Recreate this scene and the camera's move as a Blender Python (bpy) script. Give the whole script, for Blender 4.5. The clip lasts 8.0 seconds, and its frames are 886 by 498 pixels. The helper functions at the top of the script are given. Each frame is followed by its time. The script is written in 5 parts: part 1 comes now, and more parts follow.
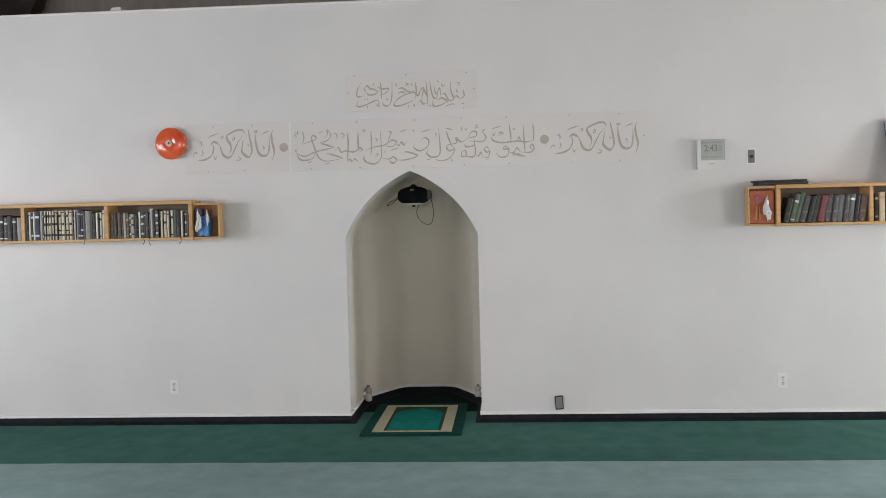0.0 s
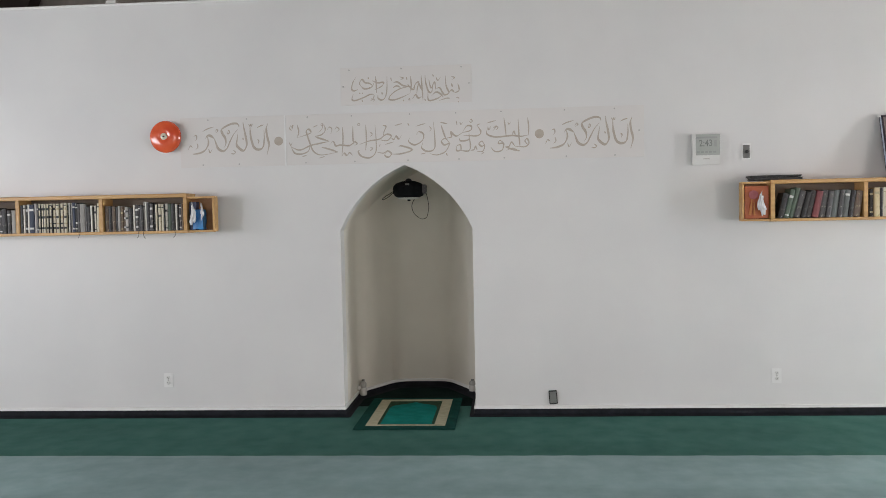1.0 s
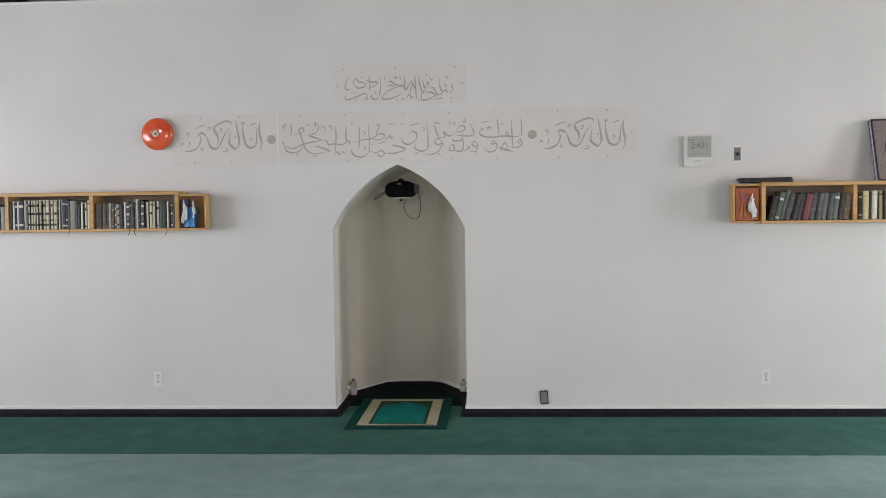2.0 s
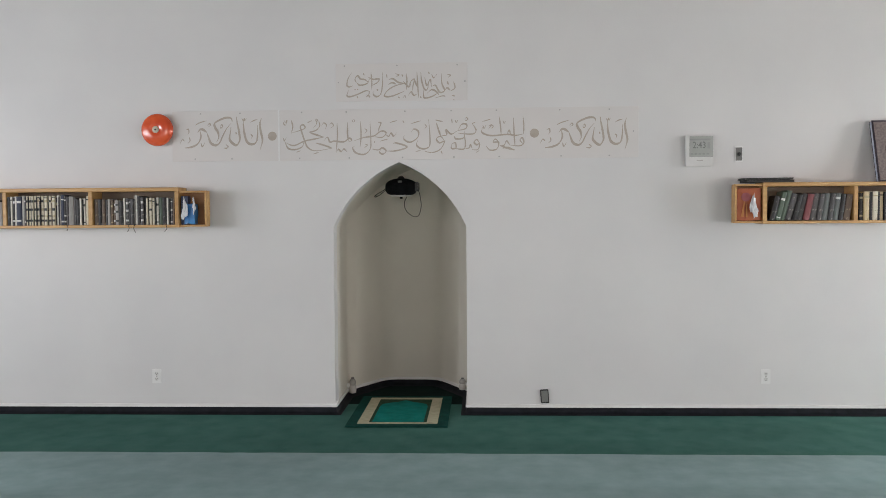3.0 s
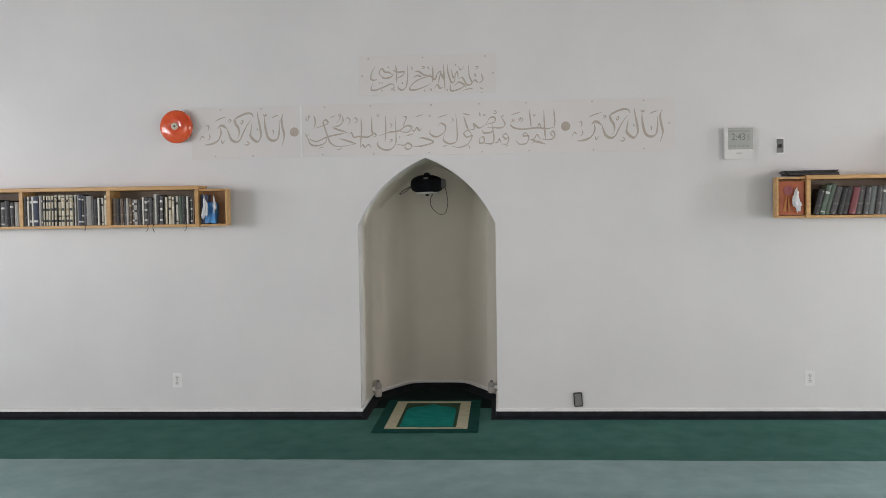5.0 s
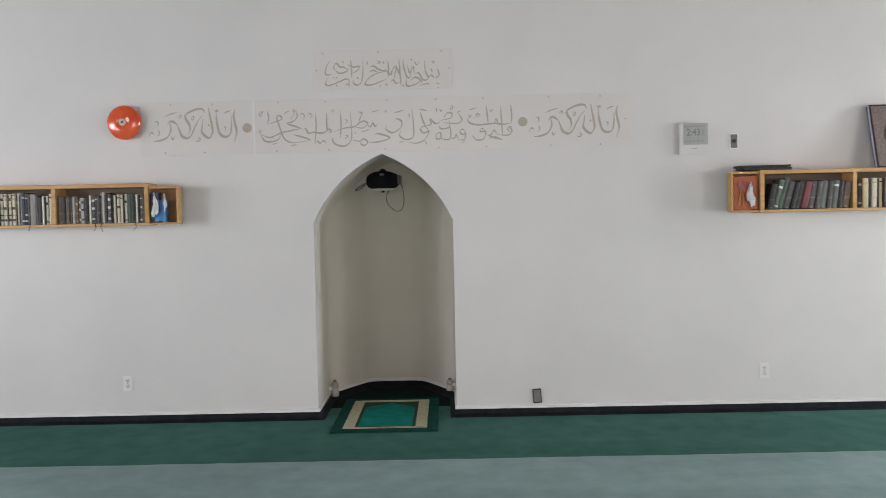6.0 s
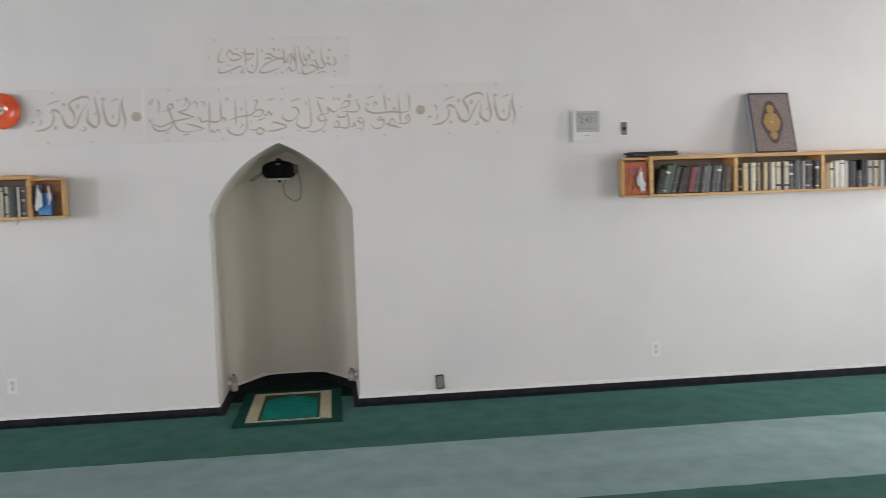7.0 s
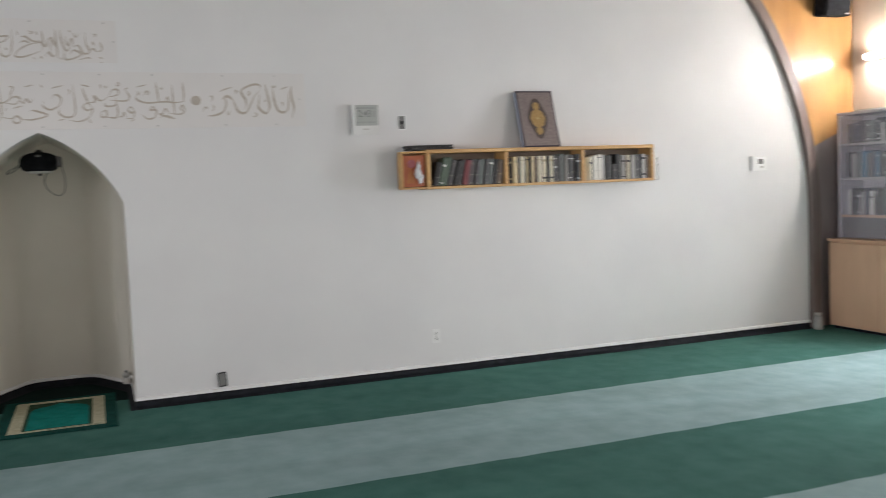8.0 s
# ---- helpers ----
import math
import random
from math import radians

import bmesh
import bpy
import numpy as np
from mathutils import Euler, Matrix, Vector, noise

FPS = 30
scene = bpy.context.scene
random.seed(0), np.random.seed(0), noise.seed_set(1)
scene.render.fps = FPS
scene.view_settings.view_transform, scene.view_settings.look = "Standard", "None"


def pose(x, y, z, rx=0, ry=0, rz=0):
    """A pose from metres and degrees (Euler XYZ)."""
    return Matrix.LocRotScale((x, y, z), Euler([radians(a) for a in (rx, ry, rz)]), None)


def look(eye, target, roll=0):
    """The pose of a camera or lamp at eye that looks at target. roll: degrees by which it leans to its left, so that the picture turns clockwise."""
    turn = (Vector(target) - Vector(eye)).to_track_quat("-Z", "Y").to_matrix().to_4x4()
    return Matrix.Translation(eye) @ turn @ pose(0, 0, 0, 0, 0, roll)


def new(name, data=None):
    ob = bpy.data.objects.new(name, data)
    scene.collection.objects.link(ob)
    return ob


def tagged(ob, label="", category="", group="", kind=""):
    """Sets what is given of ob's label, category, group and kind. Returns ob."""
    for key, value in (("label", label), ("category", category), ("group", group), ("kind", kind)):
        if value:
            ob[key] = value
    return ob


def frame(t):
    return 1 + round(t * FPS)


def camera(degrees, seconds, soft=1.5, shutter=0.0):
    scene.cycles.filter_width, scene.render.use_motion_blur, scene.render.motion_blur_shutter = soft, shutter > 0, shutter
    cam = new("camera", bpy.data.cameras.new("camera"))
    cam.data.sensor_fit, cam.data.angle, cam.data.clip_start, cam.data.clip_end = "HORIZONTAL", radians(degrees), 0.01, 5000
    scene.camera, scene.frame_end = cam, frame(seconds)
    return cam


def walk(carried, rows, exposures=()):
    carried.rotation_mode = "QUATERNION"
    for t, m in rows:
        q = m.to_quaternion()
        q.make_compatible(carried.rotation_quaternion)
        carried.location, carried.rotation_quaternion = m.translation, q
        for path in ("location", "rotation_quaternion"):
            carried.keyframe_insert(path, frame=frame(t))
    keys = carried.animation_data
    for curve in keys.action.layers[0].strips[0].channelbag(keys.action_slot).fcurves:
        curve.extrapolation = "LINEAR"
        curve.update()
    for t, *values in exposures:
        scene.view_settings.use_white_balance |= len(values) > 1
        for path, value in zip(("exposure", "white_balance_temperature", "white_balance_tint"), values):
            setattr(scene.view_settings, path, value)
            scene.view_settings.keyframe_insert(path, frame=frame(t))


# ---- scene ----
cam = camera(52.8, 8.0, soft=0.8, shutter=0.4)

PATH = [
    (0, (0.776, -7.151, 1.675), (0.63, -5.158, 1.598), -1.4),
    (0.5, (0.804, -7.144, 1.669), (0.651, -5.152, 1.583), -1.3),
    (1, (0.826, -7.146, 1.653), (0.678, -5.153, 1.569), -1.2),
    (1.5, (0.804, -7.161, 1.624), (0.672, -5.167, 1.549), -1.0),
    (3, (0.655, -7.146, 1.632), (0.569, -5.15, 1.549), -0.4),
    (3.5, (0.617, -7.137, 1.608), (0.532, -5.141, 1.526), -0.4),
    (4, (0.607, -7.064, 1.622), (0.493, -5.069, 1.529), -0.4),
    (5.3, (0.545, -6.873, 1.588), (0.421, -4.878, 1.512), -0.9),
    (5.5, (0.534, -6.86, 1.587), (0.441, -4.863, 1.51), -1.4),
    (6, (0.498, -6.834, 1.603), (0.485, -4.836, 1.513), -1.2),
    (6.5, (0.425, -6.825, 1.607), (0.53, -4.83, 1.502), -1.4),
    (7, (0.374, -6.839, 1.585), (0.618, -4.858, 1.468), -2.0),
    (7.5, (0.317, -6.828, 1.592), (0.82, -4.898, 1.452), -2.1),
    (7.7, (0.321, -6.839, 1.581), (0.910, -4.933, 1.439), -2.15),
    (7.9, (0.330, -6.867, 1.556), (1.003, -4.988, 1.415), -2.25),
    (8, (0.336, -6.883, 1.541), (1.056, -5.022, 1.402), -2.3),
]
walk(cam, [(t, look(eye, target, roll)) for t, eye, target, roll in PATH],
     exposures=((0, -0.11), (1.5, -0.12), (3.0, -0.18), (3.5, -0.19), (4, -0.15), (5.5, -0.14), (6.5, -0.12), (7.0, -0.14), (7.5, -0.23), (8, -0.28)))

# ---- world and light ----
world = bpy.data.worlds.new("world")
scene.world = world
world.use_nodes = True
wnt = world.node_tree
sky = wnt.nodes.new("ShaderNodeTexSky")
sky.sky_type = "NISHITA"
sky.sun_disc = False
sky.sun_elevation = radians(50)
sky.sun_rotation = radians(200)
wnt.links.new(sky.outputs[0], wnt.nodes["Background"].inputs[0])
wnt.nodes["Background"].inputs[1].default_value = 0.10
sun_data = bpy.data.lights.new("sun", "SUN")
sun_data.energy, sun_data.angle, sun_data.color = 2.5, radians(0.5), (1.0, 0.95, 0.88)
new("sun", sun_data).matrix_world = look((0, 0, 20), (1.0, 3.0, 16.2))

# the hall in metres: qibla wall at y = 0, floor at z = 0
HALF_W = 7.48          # side walls
BACK_Y = -13.0         # wall behind the camera
WALL_TOP = 3.385       # top of the white wall
END_Y = 2.6            # end of the roof space behind the white wall
EAVES, RIDGE = 4.3, 5.4
NICHE_W, SPRING, APEX = 0.535, 1.515, 2.032
NICHE_SIDE, NICHE_BACK, NICHE_BACK_W = 0.66, 1.2, 0.245
ARCH_CX, ARCH_CZ, ARCH_R, RIB = 3.57, 1.12, 3.295, 0.115
SIDE_WINDOWS = ((-1.9, -3.9), (-5.2, -7.2), (-8.5, -10.5))
WIN_Z0, WIN_Z1 = 0.95, 2.75
EAST_WINDOWS = ((-1.45, -2.75), (-5.2, -7.2), (-8.5, -10.5))
EAST_Z0, EAST_Z1 = 0.35, 2.45   # lower sills on this side
BAY = 1.7                # depth of an unseen bay, added to narrow the first window's light


def window_light(name, eye, target, w, h, watts, tint):
    d = bpy.data.lights.new(name, "AREA")
    d.shape, d.size, d.size_y, d.energy, d.color = "RECTANGLE", w, h, watts, tint
    new(name, d).matrix_world = look(eye, target)


LEFT_WATTS, RIGHT_WATTS = (108, 200, 165), (232, 145, 140)
COOL, WARM = (0.975, 0.95, 1.005), (1.0, 0.895, 0.85)
BLUE = (0.88, 0.945, 1.05)
for (ya, yb), lw in zip(SIDE_WINDOWS, LEFT_WATTS):
    ym, zm = (ya + yb) / 2, (WIN_Z0 + WIN_Z1) / 2
    window_light("window_daylight", (-HALF_W - 0.05, ym, zm), (0, ym, zm), 1.9, 1.7, lw, COOL)
for (ya, yb), rw, tint, out in zip(EAST_WINDOWS, RIGHT_WATTS, (BLUE, WARM, WARM), (BAY, 0.05, 0.05)):
    ym, zm = (ya + yb) / 2, (EAST_Z0 + EAST_Z1) / 2
    window_light("window_daylight", (HALF_W + out, ym, zm), (0, ym, zm), abs(ya - yb) - 0.1, EAST_Z1 - EAST_Z0 - 0.1, rw, tint)
# unseen rear window and lamp, added as fill for the niche and wall
BACK_FILL_WINDOW = (-1.5, 1.5)
window_light("window_daylight", (0, BACK_Y - 0.05, 2.0), (0, 0, 1.9), 2.9, 2.0, 140, WARM)


# ---- materials ----
def mat(name, colour, rough=0.6, metal=0.0, second=None, scale=6.0, mix=(0.35, 0.65), bump=0.0, bump_scale=60.0,
        stretch=(1, 1, 1), spec=0.5, vary=0.0, coat=0.0, detail=4.0, blotch=0.0, blotch_scale=0.9):
    """A painted or grained surface: two tones mixed by noise, a finer grain over it, bump, and a change from piece to piece."""
    m = bpy.data.materials.new(name)
    m.use_nodes = True
    nt = m.node_tree
    b = nt.nodes["Principled BSDF"]
    b.inputs["Roughness"].default_value = rough
    b.inputs["Metallic"].default_value = metal
    b.inputs["Specular IOR Level"].default_value = spec
    b.inputs["Coat Weight"].default_value = coat
    b.inputs["Coat Roughness"].default_value = 0.12
    second = second or tuple(c * 0.9 for c in colour)
    tc = nt.nodes.new("ShaderNodeTexCoord")
    mp = nt.nodes.new("ShaderNodeMapping")
    mp.inputs["Scale"].default_value = stretch
    nt.links.new(tc.outputs["Object"], mp.inputs["Vector"])
    n1 = nt.nodes.new("ShaderNodeTexNoise")
    n1.inputs["Scale"].default_value, n1.inputs["Detail"].default_value = scale, detail
    nt.links.new(mp.outputs[0], n1.inputs["Vector"])
    ramp = nt.nodes.new("ShaderNodeValToRGB")
    ramp.color_ramp.elements[0].position, ramp.color_ramp.elements[1].position = mix
    ramp.color_ramp.elements[0].color = (*colour, 1)
    ramp.color_ramp.elements[1].color = (*second, 1)
    nt.links.new(n1.outputs["Fac"], ramp.inputs["Fac"])
    out = ramp.outputs["Color"]
    if vary:
        info = nt.nodes.new("ShaderNodeObjectInfo")
        hsv = nt.nodes.new("ShaderNodeHueSaturation")
        rng = nt.nodes.new("ShaderNodeMapRange")
        rng.inputs["To Min"].default_value, rng.inputs["To Max"].default_value = 1 - vary, 1 + vary
        nt.links.new(info.outputs["Random"], rng.inputs["Value"])
        nt.links.new(rng.outputs[0], hsv.inputs["Value"])
        nt.links.new(out, hsv.inputs["Color"])
        out = hsv.outputs["Color"]
    if blotch:
        # broad, uneven patches of wear, longer along x
        mp2 = nt.nodes.new("ShaderNodeMapping")
        mp2.inputs["Scale"].default_value = (0.5, 1.6, 1.0)
        nt.links.new(tc.outputs["Object"], mp2.inputs["Vector"])
        n3 = nt.nodes.new("ShaderNodeTexNoise")
        n3.inputs["Scale"].default_value, n3.inputs["Detail"].default_value, n3.inputs["Distortion"].default_value = blotch_scale, 5.0, 0.6
        nt.links.new(mp2.outputs[0], n3.inputs["Vector"])
        rng2 = nt.nodes.new("ShaderNodeMapRange")
        rng2.inputs["From Min"].default_value, rng2.inputs["From Max"].default_value = 0.3, 0.7
        rng2.inputs["To Min"].default_value, rng2.inputs["To Max"].default_value = 1 - blotch, 1 + blotch
        nt.links.new(n3.outputs["Fac"], rng2.inputs["Value"])
        hsv2 = nt.nodes.new("ShaderNodeHueSaturation")
        nt.links.new(rng2.outputs[0], hsv2.inputs["Value"])
        nt.links.new(out, hsv2.inputs["Color"])
        out = hsv2.outputs["Color"]
    nt.links.new(out, b.inputs["Base Color"])
    if bump:
        n2 = nt.nodes.new("ShaderNodeTexNoise")
        n2.inputs["Scale"].default_value, n2.inputs["Detail"].default_value = bump_scale, 3.0
        nt.links.new(mp.outputs[0], n2.inputs["Vector"])
        bp = nt.nodes.new("ShaderNodeBump")
        bp.inputs["Strength"].default_value, bp.inputs["Distance"].default_value = bump, 0.004
        nt.links.new(n2.outputs["Fac"], bp.inputs["Height"])
        nt.links.new(bp.outputs[0], b.inputs["Normal"])
    return m


def glowing(name, colour, strength):
    m = bpy.data.materials.new(name)
    m.use_nodes = True
    b = m.node_tree.nodes["Principled BSDF"]
    b.inputs["Base Color"].default_value = (0.8, 0.8, 0.8, 1)
    b.inputs["Emission Color"].default_value = (*colour, 1)
    b.inputs["Emission Strength"].default_value = strength
    return m


def glassy(name, tint=(0.9, 0.95, 0.95), rough=0.02):
    m = bpy.data.materials.new(name)
    m.use_nodes = True
    b = m.node_tree.nodes["Principled BSDF"]
    b.inputs["Base Color"].default_value = (*tint, 1)
    b.inputs["Roughness"].default_value = rough
    b.inputs["Transmission Weight"].default_value = 1.0
    b.inputs["IOR"].default_value = 1.5
    return m


WALL = mat("white_wall_paint", (0.74, 0.735, 0.725), 0.36, second=(0.70, 0.695, 0.69), scale=1.3, bump=0.12, bump_scale=90, spec=0.4)
NICHE = mat("niche_paint", (0.767, 0.733, 0.655), 0.55, second=(0.727, 0.693, 0.618), scale=2.0, bump=0.1, bump_scale=80, spec=0.3)
TRIM = mat("white_trim_paint", (0.84, 0.84, 0.83), 0.3, second=(0.79, 0.78, 0.76), scale=9, bump=0.05)
VINYL = mat("black_vinyl_base", (0.010, 0.012, 0.015), 0.7, second=(0.017, 0.019, 0.024), scale=14, bump=0.1, spec=0.15)
CARPET_DARK = mat("dark_green_carpet", (0.043, 0.138, 0.112), 0.95, second=(0.080, 0.200, 0.170), scale=6.5, mix=(0.20, 0.82), bump=0.9, bump_scale=240, spec=0.12, stretch=(0.9, 0.75, 1), detail=9, blotch=0.14)
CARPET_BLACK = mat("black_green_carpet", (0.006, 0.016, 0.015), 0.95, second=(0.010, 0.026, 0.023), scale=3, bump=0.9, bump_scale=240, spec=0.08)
CARPET_LIGHT = mat("pale_green_carpet", (0.25, 0.375, 0.372), 0.95, second=(0.37, 0.50, 0.505), scale=6.5, mix=(0.20, 0.82), bump=0.9, bump_scale=240, spec=0.12, stretch=(0.9, 0.75, 1), detail=9, blotch=0.14)
SUBFLOOR = mat("concrete_subfloor", (0.25, 0.25, 0.24), 0.9, scale=3, bump=0.2)
PLY = mat("varnished_plywood", (0.51, 0.285, 0.11), 0.3, second=(0.40, 0.205, 0.07), scale=3.5, stretch=(1.0, 1.0, 0.22), bump=0.08, bump_scale=30, coat=0.5, blotch=0.12, blotch_scale=2.2)
GLARE_TINT = mat("peach_glare_tint", (0.70, 0.58, 0.47), 0.4, second=(0.64, 0.52, 0.41), scale=3.0, stretch=(1, 1, 0.3), bump=0.08, bump_scale=30, coat=0.2)
RIBWOOD = mat("dark_stained_glulam", (0.215, 0.168, 0.150), 0.5, second=(0.15, 0.114, 0.104), scale=5, stretch=(1, 1, 0.3), bump=0.15, bump_scale=40)
SPANDREL_SHADE = mat("grey_brown_spandrel_shade", (0.34, 0.285, 0.275), 0.6, second=(0.29, 0.24, 0.235), scale=5, stretch=(1, 1, 0.3), bump=0.1)
SPEAKER = mat("matt_black_shell", (0.010, 0.011, 0.013), 0.85, second=(0.016, 0.017, 0.02), scale=25, bump=0.05, spec=0.1)
BEAM = mat("dark_roof_beam", (0.030, 0.022, 0.018), 0.7, second=(0.045, 0.034, 0.028), scale=5, bump=0.2)
ROOF = mat("grey_brown_roof_boards", (0.16, 0.145, 0.13), 0.8, second=(0.12, 0.11, 0.10), scale=4, stretch=(4, 0.4, 1), bump=0.2)
ENDWALL = mat("grey_end_boards", (0.42, 0.385, 0.35), 0.8, second=(0.34, 0.31, 0.28), scale=4, stretch=(4, 1, 0.4), bump=0.2)
SHELFWOOD = mat("honey_shelf_wood", (0.61, 0.370, 0.148), 0.42, second=(0.51, 0.285, 0.103), scale=7, stretch=(0.35, 3, 4), bump=0.08, bump_scale=45, vary=0.06)
SHELFBACK = mat("shelf_back_board", (0.22, 0.17, 0.125), 0.7, second=(0.17, 0.13, 0.10), scale=5, bump=0.05)
ENDWOOD = mat("brown_end_panel", (0.34, 0.165, 0.062), 0.55, second=(0.27, 0.125, 0.045), scale=8, stretch=(1, 1, 3), bump=0.06)
BELLRED = mat("red_enamel", (0.84, 0.135, 0.045), 0.16, second=(0.68, 0.08, 0.028), scale=8, spec=0.6, coat=0.4)
STEEL = mat("brushed_steel", (0.55, 0.54, 0.52), 0.38, 0.9, second=(0.48, 0.47, 0.45), scale=30, bump=0.05)
BRASS = mat("brass", (0.55, 0.42, 0.2), 0.4, 0.8, scale=30)
WHITEPL = mat("white_plastic", (0.72, 0.72, 0.70), 0.4, second=(0.68, 0.68, 0.66), scale=12, bump=0.02)
OUTLETWHITE = mat("bright_white_plastic", (0.81, 0.81, 0.80), 0.35, second=(0.77, 0.77, 0.76), scale=12, bump=0.02)
GREYPL = mat("grey_plastic", (0.17, 0.17, 0.165), 0.5, second=(0.145, 0.145, 0.14), scale=20, bump=0.04)
GREYFACE = mat("mid_grey_plastic", (0.20, 0.205, 0.195), 0.5, second=(0.17, 0.175, 0.165), scale=20, bump=0.04)
BLACKPL = mat("black_plastic", (0.012, 0.012, 0.014), 0.4, second=(0.02, 0.02, 0.022), scale=20, bump=0.04)
DARKSLOT = mat("dark_slot", (0.03, 0.03, 0.03), 0.6, scale=20)
LCD = mat("lcd_glass", (0.44, 0.455, 0.43), 0.22, second=(0.41, 0.425, 0.40), scale=15)
LCDINK = mat("lcd_segments", (0.21, 0.22, 0.21), 0.5, scale=20)
LCDFAINT = mat("faint_lcd_marks", (0.34, 0.35, 0.335), 0.5, scale=20)
PANEL = mat("frosted_panel", (0.722, 0.70, 0.678), 0.3, second=(0.70, 0.68, 0.662), scale=3, bump=0.03, spec=0.5)
INK = mat("taupe_lettering", (0.49, 0.435, 0.37), 0.5, second=(0.44, 0.385, 0.325), scale=18)
RUGDARK = mat("rug_dark_green_pile", (0.006, 0.052, 0.043), 0.95, second=(0.010, 0.078, 0.064), scale=14, bump=0.8, bump_scale=300, spec=0.1)
RUGTEAL = mat("rug_teal_pile", (0.005, 0.185, 0.158), 0.95, second=(0.010, 0.25, 0.215), scale=10, bump=0.8, bump_scale=300, spec=0.1)
RUGOLIVE = mat("rug_olive_pile", (0.022, 0.06, 0.036), 0.95, second=(0.045, 0.085, 0.05), scale=22, bump=0.8, bump_scale=300, spec=0.1)
RUGCREAM = mat("rug_cream_pile", (0.58, 0.55, 0.39), 0.95, second=(0.47, 0.45, 0.31), scale=25, bump=0.8, bump_scale=300, spec=0.1)
PAPER = mat("book_pages", (0.62, 0.58, 0.49), 0.85, second=(0.52, 0.48, 0.40), scale=40, stretch=(6, 1, 0.2), bump=0.1)
PAPERBLUE = mat("pale_blue_page_edges", (0.50, 0.54, 0.64), 0.7, second=(0.44, 0.48, 0.58), scale=40, stretch=(6, 6, 0.2))
COVERS = {
    "black": mat("black_book_cloth", (0.014, 0.014, 0.015), 0.5, second=(0.22, 0.21, 0.19), scale=70, mix=(0.60, 0.70), stretch=(1, 0.2, 0.55), bump=0.1, vary=0.3),
    "grey": mat("grey_book_cloth", (0.070, 0.068, 0.070), 0.5, second=(0.33, 0.31, 0.28), scale=65, mix=(0.58, 0.68), stretch=(1, 0.2, 0.5), bump=0.1, vary=0.45),
    "pale": mat("pale_grey_book_cloth", (0.40, 0.385, 0.36), 0.6, second=(0.33, 0.315, 0.295), scale=18, bump=0.1, vary=0.2),
    "white": mat("white_book_cover", (0.74, 0.72, 0.65), 0.5, second=(0.34, 0.32, 0.28), scale=65, mix=(0.60, 0.70), stretch=(1, 0.2, 0.5), bump=0.1, vary=0.1),
    "cream": mat("cream_book_cover", (0.68, 0.63, 0.49), 0.55, second=(0.30, 0.24, 0.13), scale=60, mix=(0.60, 0.70), stretch=(1, 0.2, 0.6), bump=0.1, vary=0.15),
    "navy": mat("navy_book_cloth", (0.045, 0.058, 0.095), 0.6, second=(0.035, 0.045, 0.075), scale=18, bump=0.1, vary=0.3),
    "green": mat("green_book_cloth", (0.085, 0.125, 0.088), 0.5, second=(0.065, 0.095, 0.068), scale=18, bump=0.1, vary=0.3),
    "teal": mat("blue_grey_book_cloth", (0.125, 0.140, 0.135), 0.5, second=(0.10, 0.115, 0.112), scale=18, bump=0.1, vary=0.25),
    "red": mat("faded_red_book_cloth", (0.21, 0.058, 0.062), 0.6, second=(0.17, 0.046, 0.05), scale=18, bump=0.1, vary=0.2),
    "brown": mat("brown_book_cloth", (0.12, 0.085, 0.062), 0.55, second=(0.36, 0.29, 0.19), scale=65, mix=(0.58, 0.68), stretch=(1, 0.2, 0.5), bump=0.1, vary=0.3),
    "tan": mat("tan_book_cover", (0.54, 0.44, 0.26), 0.55, second=(0.30, 0.22, 0.11), scale=60, mix=(0.60, 0.70), stretch=(1, 0.2, 0.6), bump=0.1, vary=0.2),
    "azure": mat("azure_book_cover", (0.045, 0.17, 0.27), 0.5, second=(0.035, 0.14, 0.23), scale=18, bump=0.1, vary=0.2),
}
GILT = mat("dull_gilt_band", (0.48, 0.42, 0.27), 0.5, second=(0.40, 0.34, 0.21), scale=40, metal=0.2)
SILVER = mat("silver_band", (0.70, 0.70, 0.67), 0.5, second=(0.60, 0.60, 0.58), scale=40)
DARKBAND = mat("dark_spine_label", (0.03, 0.03, 0.032), 0.5, scale=40)
MUSHAF = mat("plum_brown_cover", (0.20, 0.162, 0.158), 0.5, second=(0.27, 0.222, 0.212), scale=60, mix=(0.4, 0.6), bump=0.2, bump_scale=120)
MUSHAFEDGE = mat("dark_plum_border", (0.028, 0.022, 0.032), 0.45, second=(0.040, 0.030, 0.042), scale=30)
MUSHAFDARK = mat("dark_brown_stamping", (0.075, 0.055, 0.048), 0.5, second=(0.10, 0.074, 0.062), scale=40)
GOLD = mat("gold_stamping", (0.47, 0.31, 0.125), 0.5, second=(0.36, 0.225, 0.085), scale=50, metal=0.15)
CASEGREY = mat("grey_case_laminate", (0.53, 0.50, 0.53), 0.45, second=(0.48, 0.455, 0.48), scale=6, bump=0.04)
CASEIN = mat("case_interior", (0.48, 0.45, 0.48), 0.6, second=(0.43, 0.405, 0.43), scale=6)
CASETAN = mat("tan_laminate", (0.70, 0.455, 0.30), 0.5, second=(0.62, 0.395, 0.255), scale=4, stretch=(1, 1, 0.25), bump=0.04)
EDGEPALE = mat("pale_shelf_edge", (0.50, 0.48, 0.45), 0.5, scale=12)
GLASS = glassy("clear_glass")
ACRYLIC = glassy("clear_acrylic", (0.88, 0.88, 0.86), 0.12)
# a diffuse share in this glass stands in for its hazy reflections
HAZED_GLASS = glassy("hazed_cabinet_glass", (0.80, 0.80, 0.85), 0.03)
HAZED_GLASS.node_tree.nodes["Principled BSDF"].inputs["Transmission Weight"].default_value = 0.88
